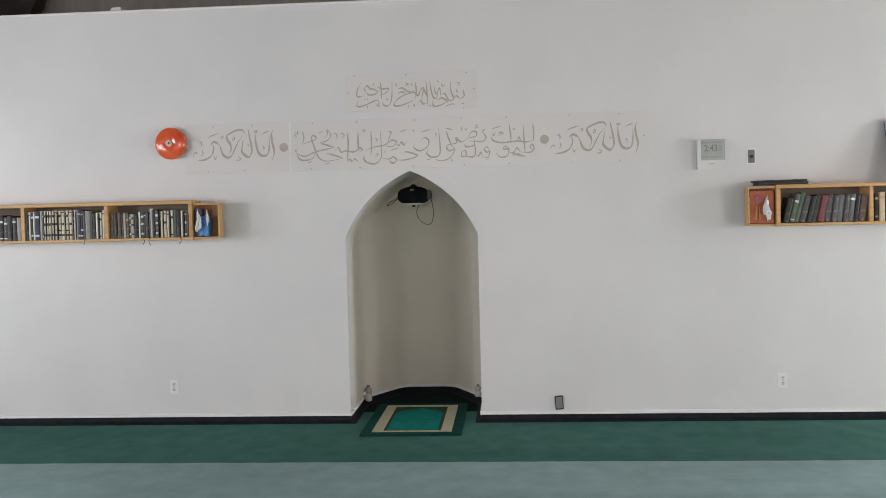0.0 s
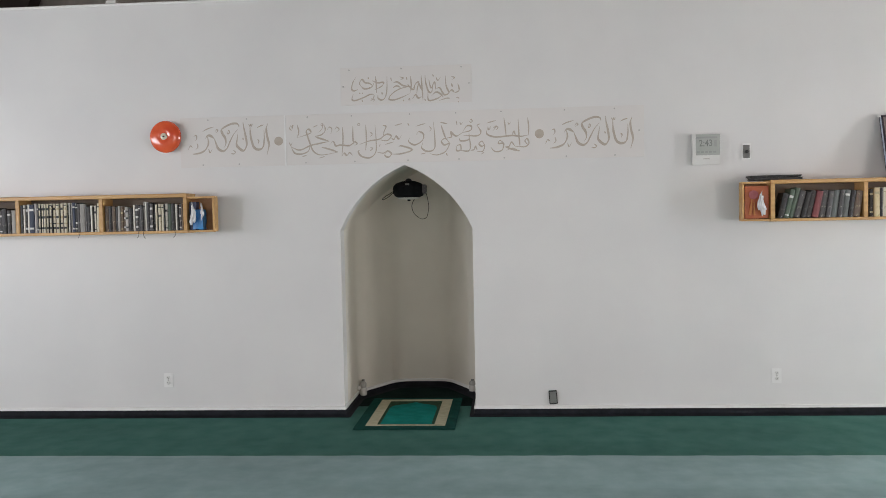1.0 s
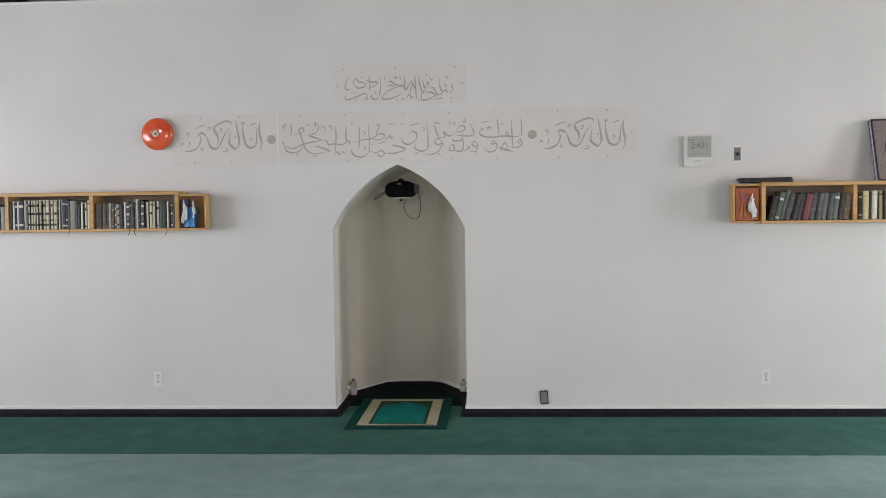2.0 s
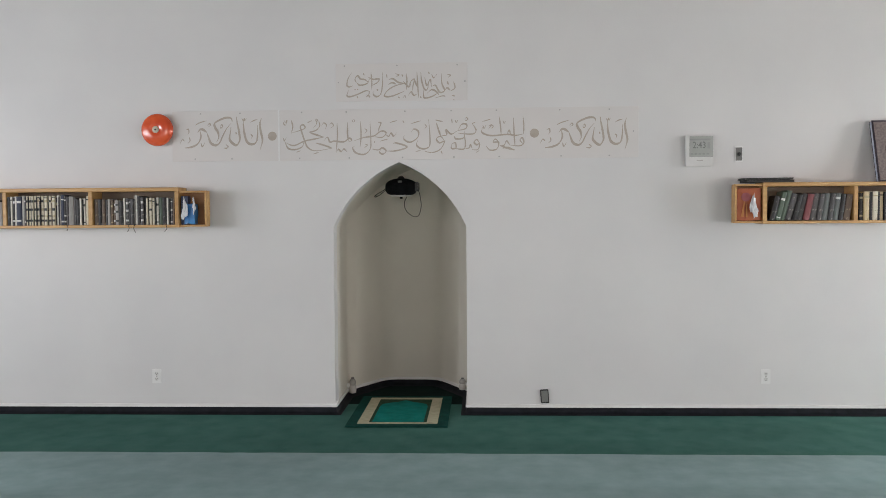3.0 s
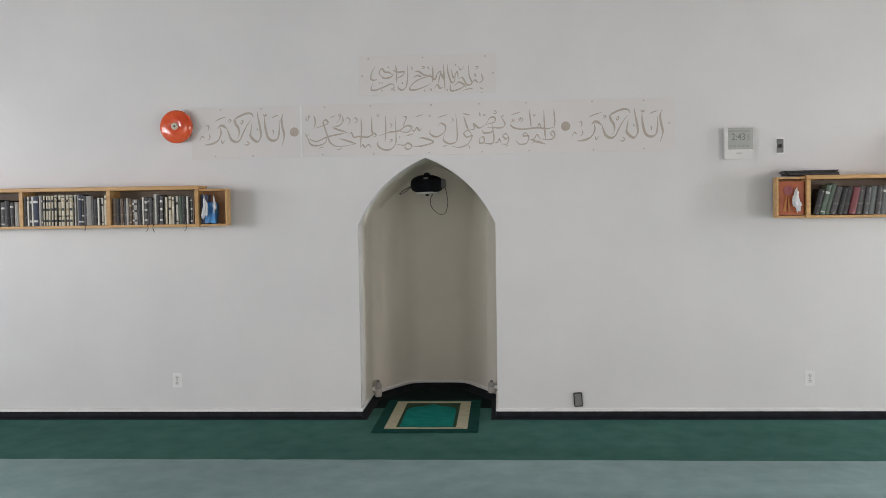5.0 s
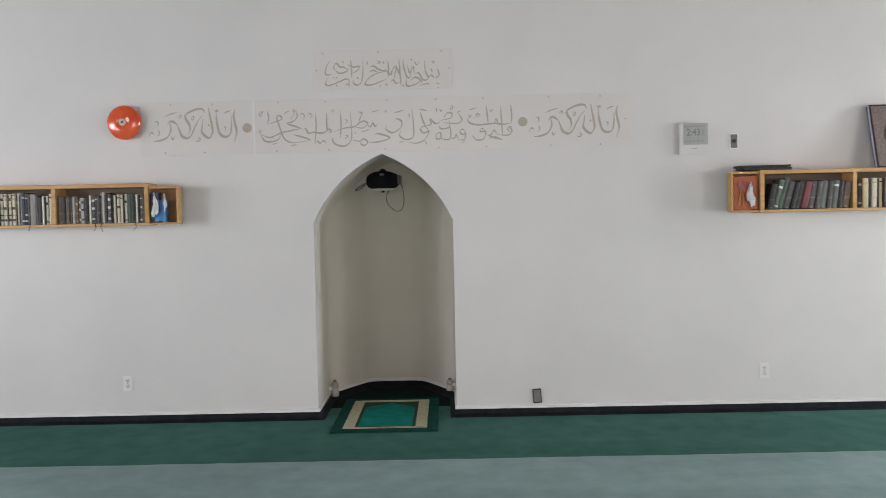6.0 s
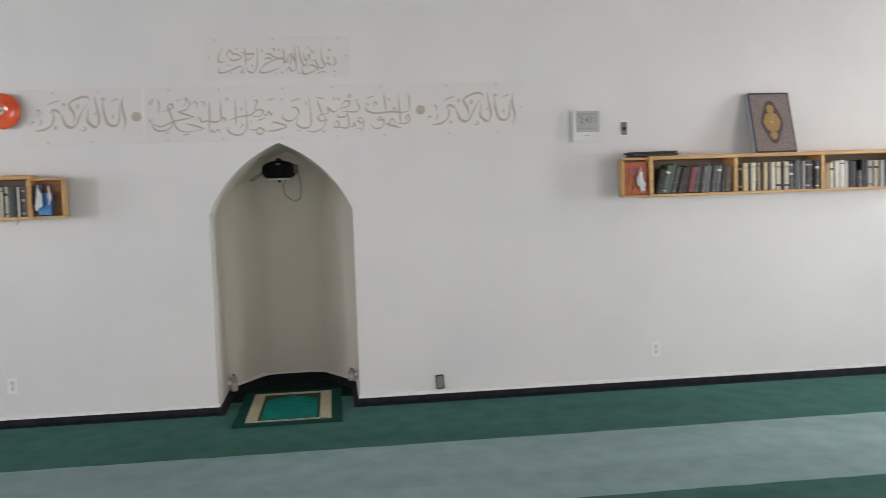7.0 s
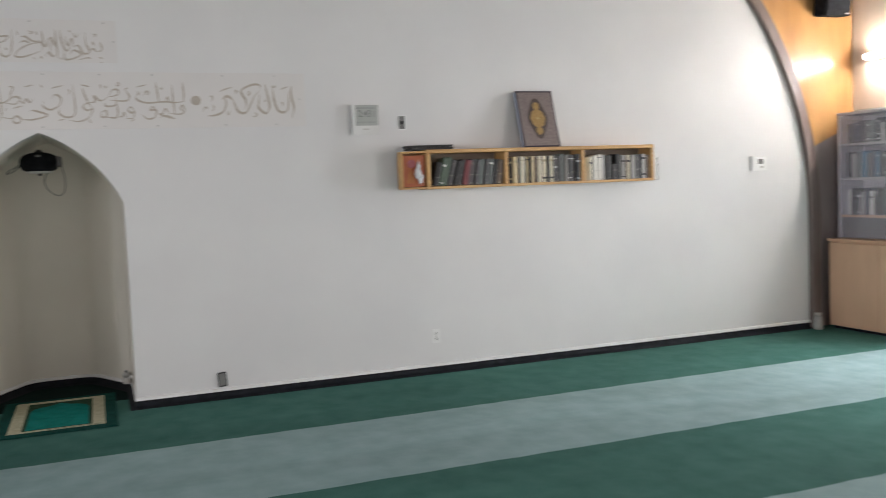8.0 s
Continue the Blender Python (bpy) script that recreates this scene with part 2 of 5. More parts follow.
BAGBLUE = mat("blue_printed_film", (0.035, 0.16, 0.42), 0.3, second=(0.05, 0.25, 0.55), scale=14, bump=0.3, bump_scale=25)
BAGNAVY = mat("dark_blue_card", (0.05, 0.065, 0.13), 0.45, second=(0.04, 0.05, 0.10), scale=10)
TISSUE = mat("white_tissue", (0.74, 0.74, 0.74), 0.8, second=(0.66, 0.67, 0.70), scale=18, bump=0.4, bump_scale=40)
BOXRED = mat("orange_red_card", (0.40, 0.088, 0.034), 0.4, second=(0.46, 0.13, 0.042), scale=12, bump=0.05)
BOXPINK = mat("pink_print", (0.36, 0.10, 0.11), 0.45, second=(0.28, 0.06, 0.07), scale=22)
BOXORANGE = mat("orange_print", (0.52, 0.20, 0.05), 0.45, scale=22)
RIBBON = mat("dark_ribbon", (0.02, 0.02, 0.022), 0.7, scale=30)
BOTTLE = mat("translucent_grey_bottle", (0.36, 0.35, 0.33), 0.35, second=(0.29, 0.28, 0.265), scale=16)
TUBE = glowing("lit_fluorescent_tube", (1.0, 0.94, 0.905), 220.0)
EXTERIOR = mat("outside_ground", (0.09, 0.11, 0.06), 0.95, scale=0.4, bump=0.3)


# ---- building helpers ----
def box(bm, x0, x1, y0, y1, z0, z1, bev=0.0, seg=1):
    r = bmesh.ops.create_cube(bm, size=1.0, matrix=Matrix.Translation(((x0 + x1) / 2, (y0 + y1) / 2, (z0 + z1) / 2))
                              @ Matrix.Diagonal((abs(x1 - x0), abs(y1 - y0), abs(z1 - z0), 1)))
    if bev:
        es = list({e for v in r["verts"] for e in v.link_edges})
        bmesh.ops.bevel(bm, geom=es, offset=bev, segments=seg, affect="EDGES", clamp_overlap=True)
    return bm


def boxed(x0, x1, y0, y1, z0, z1, bev=0.0, seg=1):
    return box(bmesh.new(), x0, x1, y0, y1, z0, z1, bev, seg)


def rounded(x0, x1, z0, z1, y0, y1, r=0.01, n=5, bev=0.0):
    """A plate in the xz plane with rounded corners, from y0 (front) to y1."""
    bm = bmesh.new()
    pts = []
    for cx, cz, a0 in ((x1 - r, z1 - r, 0), (x0 + r, z1 - r, 90), (x0 + r, z0 + r, 180), (x1 - r, z0 + r, 270)):
        for i in range(n + 1):
            a = radians(a0 + 90 * i / n)
            pts.append((cx + r * math.cos(a), cz + r * math.sin(a)))
    return prism(bm, pts, y0, y1, bev)


def prism(bm, pts, y0, y1, bev=0.0):
    """A closed outline in the xz plane, drawn out from y0 to y1."""
    front = [bm.verts.new((x, y0, z)) for x, z in pts]
    back = [bm.verts.new((x, y1, z)) for x, z in pts]
    f = bm.faces.new(front)
    bm.faces.new(back[::-1])
    for i in range(len(pts)):
        j = (i + 1) % len(pts)
        bm.faces.new((front[j], front[i], back[i], back[j]))
    bmesh.ops.recalc_face_normals(bm, faces=bm.faces)
    if bev:
        bmesh.ops.bevel(bm, geom=[e for e in bm.edges if all(abs(v.co.y - y0) < 1e-6 for v in e.verts)], offset=bev, segments=2, affect="EDGES", clamp_overlap=True)
    return bm


def lathe(profile, seg=28, axis="z"):
    """A round body from (radius, height) pairs about z, or about -y with axis='y'."""
    bm = bmesh.new()
    rings = []
    for r, h in profile:
        ring = []
        for i in range(seg):
            a = 2 * math.pi * i / seg
            c = (r * math.cos(a), r * math.sin(a), h) if axis == "z" else (r * math.cos(a), -h, r * math.sin(a))
            ring.append(bm.verts.new(c))
        rings.append(ring)
    for a, b in zip(rings, rings[1:]):
        for i in range(seg):
            j = (i + 1) % seg
            bm.faces.new((a[i], a[j], b[j], b[i]))
    bm.faces.new(rings[0])
    bm.faces.new(rings[-1])
    bmesh.ops.recalc_face_normals(bm, faces=bm.faces)
    return bm


def mesh_of(bm, name, material, smooth=False):
    me = bpy.data.meshes.new(name)
    bm.to_mesh(me)
    bm.free()
    me.materials.append(material)
    if smooth:
        for p in me.polygons:
            p.use_smooth = True
        me.set_sharp_from_angle(angle=radians(40))
    return me


def part(name, bm, material, parent, label="", smooth=False, at=None):
    ob = new(name, mesh_of(bm, name, material, smooth) if isinstance(bm, bmesh.types.BMesh) else bm)
    ob.parent = parent
    if at is not None:
        ob.matrix_basis = at
    return tagged(ob, label)


def thing(name, m, label, category, group=""):
    ob = new(name)
    ob.empty_display_size = 0.1
    ob.matrix_basis = m
    return tagged(ob, label, category, group)


def structure(name, bm, material, label, category, smooth=False):
    return tagged(new(name, mesh_of(bm, name, material, smooth)), label, category, kind="structure")


def wire(name, pts, r, material, parent, label=""):
    """A round cable through a few points, as a mesh tube."""
    cu = bpy.data.curves.new(name, "CURVE")
    cu.dimensions, cu.bevel_depth, cu.bevel_resolution, cu.resolution_u = "3D", r, 2, 8
    sp = cu.splines.new("BEZIER")
    sp.bezier_points.add(len(pts) - 1)
    for p, co in zip(sp.bezier_points, pts):
        p.co, p.handle_left_type, p.handle_right_type = co, "AUTO", "AUTO"
    tmp = bpy.data.objects.new(name, cu)
    scene.collection.objects.link(tmp)
    me = bpy.data.meshes.new_from_object(tmp.evaluated_get(bpy.context.evaluated_depsgraph_get()))
    bpy.data.objects.remove(tmp)
    me.materials.clear()
    me.materials.append(material)
    ob = new(name, me)
    ob.parent = parent
    return tagged(ob, label)


def text_mesh(body, x0, x1, z0, z1, y, material, depth=0.001, res=2, bold=0.0):
    """Writing from the built-in font, fitted into a box on a plane that faces -y."""
    cu = bpy.data.curves.new("lettering", "FONT")
    cu.body, cu.size, cu.resolution_u, cu.offset = body, 1.0, res, bold
    tmp = bpy.data.objects.new("lettering", cu)
    scene.collection.objects.link(tmp)
    me = bpy.data.meshes.new_from_object(tmp.evaluated_get(bpy.context.evaluated_depsgraph_get()))
    bpy.data.objects.remove(tmp)
    xs, ys = [v.co.x for v in me.vertices], [v.co.y for v in me.vertices]
    ax, bx, ay, by = min(xs), max(xs), min(ys), max(ys)
    for v in me.vertices:
        v.co = Vector((x0 + (v.co.x - ax) / (bx - ax) * (x1 - x0), y, z0 + (v.co.y - ay) / (by - ay) * (z1 - z0)))
    # letters overlap where they join: each one lies a little over the one before
    seen, near = [-1] * len(me.vertices), [[] for _ in me.vertices]
    for e in me.edges:
        near[e.vertices[0]].append(e.vertices[1])
        near[e.vertices[1]].append(e.vertices[0])
    count = 0
    for i in range(len(seen)):
        if seen[i] < 0:
            todo = [i]
            seen[i] = count
            while todo:
                for j in near[todo.pop()]:
                    if seen[j] < 0:
                        seen[j] = count
                        todo.append(j)
            count += 1
    for v in me.vertices:
        v.co.y -= 0.0003 * (seen[v.index] % 5)
    me.materials.clear()
    me.materials.append(material)
    return me


def pen_stroke(bm, pts, w, y, nib=55.0):
    """A stroke of a broad pen through a few points in the xz plane: thin along the nib's angle, thick across it."""
    path = []
    P = [Vector(p) for p in pts]
    P = [2 * P[0] - P[1]] + P + [2 * P[-1] - P[-2]]
    for a, b_, c, d in zip(P, P[1:], P[2:], P[3:]):
        for k in range(8):
            t = k / 8
            path.append(0.5 * ((2 * b_) + (c - a) * t + (2 * a - 5 * b_ + 4 * c - d) * t * t + (3 * b_ - a - 3 * c + d) * t ** 3))
    path.append(P[-2])
    n = len(path)
    prev = None
    for i, p in enumerate(path):
        d = (path[min(i + 1, n - 1)] - path[max(i - 1, 0)]).normalized()
        half = 0.5 * w * (0.42 + 0.58 * abs(math.sin(math.atan2(d.y, d.x) - radians(nib)))) * min(1.0, 0.25 + 3.0 * min(i, n - 1 - i) / n)
        s = Vector((-d.y, d.x)) * half
        yy = y - 0.0008 * i / n
        cur = [bm.verts.new((p.x + s.x, yy, p.y + s.y)), bm.verts.new((p.x - s.x, yy, p.y - s.y))]
        if prev:
            bm.faces.new((prev[0], prev[1], cur[1], cur[0]))
        prev = cur
    return bm


# ---- the hall ----
def niche_height(x):
    """The height of the pointed arch at x from its middle."""
    dx, dz = NICHE_W, SPRING - APEX
    c = math.hypot(dx, dz)
    nx, nz = -dz / c, dx / c
    back = math.sqrt(0.96 ** 2 - (c / 2) ** 2)
    cx, cz = dx / 2 - nx * back, APEX + dz / 2 - nz * back
    return cz + math.sqrt(0.96 ** 2 - (abs(x) - cx) ** 2)


def rib_x(z, extra=0.0):
    r = ARCH_R + extra
    return ARCH_CX + (r if z <= ARCH_CZ else math.sqrt(r * r - (z - ARCH_CZ) ** 2))


ARCH_STEPS = [0.0, 0.6, ARCH_CZ] + [ARCH_CZ + (WALL_TOP - ARCH_CZ) * i / 14 for i in range(1, 15)]
outline = [(-rib_x(0), 0.0), (-NICHE_W, 0.0)]
outline += [(-NICHE_W + NICHE_W * i / 14, niche_height(-NICHE_W + NICHE_W * i / 14)) for i in range(15)]
outline += [(NICHE_W * i / 14, niche_height(NICHE_W * i / 14)) for i in range(1, 15)]
outline += [(NICHE_W, 0.0)] + [(rib_x(z), z) for z in ARCH_STEPS] + [(-rib_x(z), z) for z in reversed(ARCH_STEPS[1:])]
wall_bm = prism(bmesh.new(), outline, 0.0, 0.16)
bmesh.ops.triangulate(wall_bm, faces=[f for f in wall_bm.faces if len(f.verts) > 4])
structure("wall_north", wall_bm, WALL, "white painted wall with a pointed-arch prayer niche", "wall")


def filleted(pts, r, n=6):
    """A line through points in plan with its inner corners rounded to a radius."""
    out = [Vector(pts[0])]
    for a, c, e in zip(pts, pts[1:], pts[2:]):
        a, c, e = Vector(a), Vector(c), Vector(e)
        u, v = (a - c).normalized(), (e - c).normalized()
        cut = r / math.tan(u.angle(v) / 2)
        p, q = c + u * cut, c + v * cut
        for s in range(n + 1):
            f = s / n
            out.append((1 - f) ** 2 * p + 2 * f * (1 - f) * c + f * f * q)
    return out + [Vector(pts[-1])]


corners = filleted([(-NICHE_W, 0.0), (-NICHE_W, NICHE_SIDE), (-NICHE_BACK_W, NICHE_BACK), (NICHE_BACK_W, NICHE_BACK), (NICHE_W, NICHE_SIDE), (NICHE_W, 0.0)], 0.21)
plan = [Vector((-NICHE_W, 0.16))]
for p, q in zip(corners[1:-1], corners[2:-1]):
    n = max(1, math.ceil(abs(q.x - p.x) / 0.035))
    n += n % 2 if p.x * q.x < 0 else 0
    plan += [p + (q - p) * s / n for s in range(n)]
plan += [corners[-2], Vector((NICHE_W, 0.16))]
bm = bmesh.new()
lo = [bm.verts.new((p.x, p.y, 0)) for p in plan]
hi = [bm.verts.new((p.x, p.y, niche_height(p.x))) for p in plan]
front = [bm.verts.new((p.x, 0.16, niche_height(p.x))) if 1 < s < len(plan) - 2 else None for s, p in enumerate(plan)]
for s in range(len(plan) - 1):
    bm.faces.new((lo[s], lo[s + 1], hi[s + 1], hi[s]))
    # the vault runs straight forward over each piece of the wall line
    if front[s] and front[s + 1]:
        bm.faces.new((front[s], front[s + 1], hi[s + 1], hi[s]))
bm.faces.new((hi[0], front[2], hi[2], hi[1]))
bm.faces.new((hi[-1], hi[-2], hi[-3], front[-3]))
bmesh.ops.recalc_face_normals(bm, faces=bm.faces)
shell = structure("wall_niche", bm, NICHE, "plain white plastered prayer niche with canted back corners", "niche", smooth=True)
structure("wall_niche_back", boxed(-0.9, 0.9, NICHE_BACK + 0.02, NICHE_BACK + 0.12, 0, 2.3), WALL, "plain wall closing the niche behind", "wall")

for s, nm in ((1, "east"), (-1, "west")):
    # below a slanting line the panel's colour stands in for cast shadow
    knee, slope = 1.77, 0.42
    out_z = knee + slope * (HALF_W - rib_x(knee, RIB))
    lower = [(s * rib_x(z, RIB), z) for z in [z for z in ARCH_STEPS if z < knee] + [knee]] + [(s * HALF_W, out_z), (s * HALF_W, 0.0)]
    upper = [(s * rib_x(z, RIB), z) for z in [knee] + [z for z in ARCH_STEPS if z > knee]] + [(s * rib_x(WALL_TOP, RIB), EAVES - 0.02), (s * HALF_W, EAVES - 0.02), (s * HALF_W, out_z)]
    for pts, nm2, m_, text in ((lower, "wall_spandrel_foot_", SPANDREL_SHADE, "spandrel's foot, shadow painted in as a grey-brown tone"), (upper, "wall_spandrel_", PLY, "varnished orange plywood panel outside the arch")):
        bm = prism(bmesh.new(), pts, 0.02, 0.14)
        bmesh.ops.triangulate(bm, faces=[f for f in bm.faces if len(f.verts) > 4])
        structure(nm2 + nm, bm, m_, text, "wall panel")
    bm = bmesh.new()
    prev = None
    for z in ARCH_STEPS:
        xi, xo = s * rib_x(z, 0.001), s * rib_x(z, RIB)
        ring = [bm.verts.new(c) for c in ((xi, -0.05, z), (xo, -0.05, z), (xo, 0.15, z), (xi, 0.15, z))]
        if prev:
            for i in range(4):
                bm.faces.new((prev[i], prev[(i + 1) % 4], ring[(i + 1) % 4], ring[i]))
        else:
            bm.faces.new(ring)
        prev = ring
    bm.faces.new(prev)
    bmesh.ops.recalc_face_normals(bm, faces=bm.faces)
    bmesh.ops.bevel(bm, geom=[e for e in bm.edges if all(v.co.y < 0 for v in e.verts) and len(e.link_faces) == 2], offset=0.008, segments=1, affect="EDGES", clamp_overlap=True)
    structure("trim_arch_rib_" + nm, bm, RIBWOOD, "dark stained laminated timber arch rib", "arch rib")

# cap on the white wall and the small clip on it
structure("trim_wall_cap", boxed(-5.8, 5.8, -0.012, 0.172, WALL_TOP, WALL_TOP + 0.018, 0.004), TRIM, "thin white cap on the wall's top edge", "trim")
clip_bm = prism(bmesh.new(), [(-2.44, WALL_TOP + 0.018), (-2.34, WALL_TOP + 0.018), (-2.347, WALL_TOP + 0.05), (-2.42, WALL_TOP + 0.05)], 0.01, 0.13, 0.006)
tagged(new("junction_box", mesh_of(clip_bm, "junction_box", WHITEPL)), "small white junction box on top of the wall", "junction box")

# skirting: black vinyl base below, white bead above it
foot = [Vector((-rib_x(0), 0.0)), Vector((-NICHE_W, 0.0))] + corners[1:-1] + [Vector((NICHE_W, 0.0)), Vector((rib_x(0), 0.0))]
segs = [(tuple(p), tuple(q)) for p, q in zip(foot, foot[1:]) if (q - p).length > 1e-5]


def skirting(name, z0, z1, proud, material, label, toe=0.0):
    """A strip along the wall's foot; toe: how far its curved foot runs out over the carpet."""
    offs = []
    for (ax, ay), (bx, by) in segs:
        d = Vector((bx - ax, by - ay)).normalized()
        offs.append((Vector((ax, ay)), Vector((bx, by)), d, Vector((d.y, -d.x))))
    joints = []
    for k in range(len(offs) + 1):
        if k == 0:
            p, n = offs[0][0], offs[0][3]
        elif k == len(offs):
            p, n = offs[-1][1], offs[-1][3]
        else:
            p = offs[k][0]
            n = (offs[k - 1][3] + offs[k][3])
            n = n / max(0.2, (1 + offs[k - 1][3].dot(offs[k][3])))
        joints.append((p, n))
    profile = [(0.001, z0), (proud, z0), (proud, z1 - proud * 0.35), (0.001 + (proud - 0.001) * 0.4, z1), (0.001, z1)]
    if toe:
        profile[1:2] = [(proud + toe, z0), (proud + toe, z0 + 0.003), (proud + toe * 0.45, z0 + 0.008), (proud + toe * 0.12, z0 + 0.020), (proud, z0 + 0.034)]
    bm = bmesh.new()
    prev = None
    for p, n in joints:
        ring = [bm.verts.new((p.x + n.x * o, p.y + n.y * o, z)) for o, z in profile]
        if prev:
            for i in range(len(ring)):
                j = (i + 1) % len(ring)
                bm.faces.new((prev[i], prev[j], ring[j], ring[i]))
        prev = ring
    bmesh.ops.recalc_face_normals(bm, faces=bm.faces)
    structure(name, bm, material, label, "baseboard", smooth=bool(toe))


skirting("baseboard_vinyl", 0.0, 0.056, 0.006, VINYL, "black vinyl skirting with a curved toe along the wall's foot", 0.045)
skirting("baseboard_bead", 0.0565, 0.082, 0.013, TRIM, "thin white painted bead above the black skirting")

# floor with its carpet strips
floor = structure("floor", boxed(-HALF_W - 0.2, HALF_W + 0.2, BACK_Y - 0.2, END_Y, -0.12, -0.012), SUBFLOOR, "hall floor laid with striped green carpet", "floor")
edges = [0.36, -1.18, -2.40, -3.54, -4.74, -5.94, -7.14, -8.34, -9.54, -10.74, -11.94, BACK_Y]
for k in range(len(edges) - 1):
    bm = bmesh.new()
    n = 150
    rng = random.Random(40 + k)
    far = [edges[k] + (rng.uniform(-0.006, 0.006) if k else 0) for _ in range(n + 1)]
    rng = random.Random(41 + k)
    near = [edges[k + 1] + rng.uniform(-0.006, 0.006) for _ in range(n + 1)]
    xs = [-HALF_W + 2 * HALF_W * i / n for i in range(n + 1)]
    a = [bm.verts.new((x, y, 0)) for x, y in zip(xs, far)]
    b = [bm.verts.new((x, y, 0)) for x, y in zip(xs, near)]
    c = [bm.verts.new((x, y, -0.012)) for x, y in zip(xs, near)]
    for i in range(n):
        bm.faces.new((a[i], b[i], b[i + 1], a[i + 1]))
        bm.faces.new((b[i], c[i], c[i + 1], b[i + 1]))
    part("carpet_strip", bm, CARPET_LIGHT if k % 2 else CARPET_DARK, floor, "pale grey-green carpet strip" if k % 2 else "dark green carpet strip")


# the mat runs forward so that its black also paints the floor's shade
part("niche_mat_and_shade", boxed(-NICHE_W - 0.05, NICHE_W + 0.05, 0.36, NICHE_BACK + 0.05, -0.011, 0.0005), CARPET_BLACK, floor, "almost black niche mat, its front part painted as floor shade")


def wall_with_windows(name, fixed, along, openings, z0w, z1w, top, axis, outward, material, label):
    """A straight wall with window openings cut through it, built from blocks round them."""
    bm = bmesh.new()
    f0, f1 = sorted((fixed, fixed + 0.2 * outward))

    def block(a, b, z0, z1):
        if axis == "y":
            box(bm, f0, f1, min(a, b), max(a, b), z0, z1)
        else:
            box(bm, min(a, b), max(a, b), f0, f1, z0, z1)
    cuts = sorted(tuple(sorted(o)) for o in openings)
    pos = along[0]
    for a, b in cuts:
        block(pos, a, 0, top)
        block(a, b, 0, z0w)
        block(a, b, z1w, top)
        pos = b
    block(pos, along[1], 0, top)
    return structure(name, bm, material, label, "wall")


wall_with_windows("wall_east", HALF_W, (BACK_Y, END_Y), EAST_WINDOWS, EAST_Z0, EAST_Z1, EAVES, "y", 1, WALL, "white side wall with windows")
wall_with_windows("wall_west", -HALF_W, (BACK_Y, END_Y), SIDE_WINDOWS, WIN_Z0, WIN_Z1, EAVES, "y", -1, WALL, "white side wall with windows")
wall_with_windows("wall_south", BACK_Y, (-HALF_W, HALF_W), (BACK_FILL_WINDOW,), 0.9, 3.1, EAVES, "x", -1, WALL, "white rear wall with a window added for fill light")
gable = [(-HALF_W - 0.2, EAVES), (HALF_W + 0.2, EAVES), (0, RIDGE + 0.03)]
structure("wall_gable_south", prism(bmesh.new(), gable, BACK_Y - 0.2, BACK_Y), WALL, "white gable over the rear wall", "wall")
structure("wall_end", prism(bmesh.new(), [(-HALF_W - 0.2, 0.0), (HALF_W + 0.2, 0.0), gable[1], gable[2], gable[0]], END_Y, END_Y + 0.15), ENDWALL, "grey-brown boarded end wall behind the partition", "wall")


def window(name, m, w, h):
    """A window in its opening: frame, middle bar and two panes; local x across, z up, y outward."""
    top = tagged(new(name), "white framed hall window", "window", kind="structure")
    top.matrix_basis = m
    bm = bmesh.new()
    for a in ((-w / 2, -w / 2 + 0.05, 0, h), (w / 2 - 0.05, w / 2, 0, h), (-w / 2 + 0.05, w / 2 - 0.05, 0, 0.05), (-w / 2 + 0.05, w / 2 - 0.05, h - 0.05, h), (-0.025, 0.025, 0.05, h - 0.05)):
        box(bm, a[0], a[1], 0.10, 0.16, a[2], a[3])
    part("window_frame", bm, TRIM, top)
    for a, b in ((-w / 2 + 0.05, -0.025), (0.025, w / 2 - 0.05)):
        p = part("pane", boxed(a, b, 0.125, 0.131, 0.05, h - 0.05), GLASS, top)
        p.visible_shadow = False


k = 1
for (ea, eb), (ya, yb) in zip(EAST_WINDOWS, SIDE_WINDOWS):
    window("window_%d" % k, pose(HALF_W + (BAY if k == 1 else 0.0), (ea + eb) / 2, EAST_Z0, 0, 0, -90), abs(ea - eb), EAST_Z1 - EAST_Z0)
    window("window_%d" % (k + 1), pose(-HALF_W, (ya + yb) / 2, WIN_Z0, 0, 0, 90), abs(ya - yb), WIN_Z1 - WIN_Z0)
    k += 2

# the added rear window that frames the fill lamp
window("window_%d" % k, pose(0, BACK_Y, 0.9, 0, 0, 180), 3.0, 2.2)

# added sheet above the bookcase: the tube's warm glare put into colour
structure("wall_glare_sheet_east", boxed(HALF_W - 0.010, HALF_W - 0.0005, -2.80, 0.018, 2.12, EAVES - 0.1), GLARE_TINT, "thin peach sheet coloured as the tube's glare on the wall", "wall panel")

# added bay round the first window here; its cheeks limit the light's spread
ea, eb = EAST_WINDOWS[0]
bm = bmesh.new()
for y0, y1, z0, z1 in ((ea, ea + 0.12, EAST_Z0 - 0.12, EAST_Z1 + 0.12), (eb - 0.12, eb, EAST_Z0 - 0.12, EAST_Z1 + 0.12), (eb, ea, EAST_Z0 - 0.12, EAST_Z0), (eb, ea, EAST_Z1, EAST_Z1 + 0.12)):
    box(bm, HALF_W + 0.2005, HALF_W + BAY + 0.2, y0, y1, z0, z1)
structure("wall_bay", bm, WALL, "unseen white bay, added to narrow a side window's light", "wall")

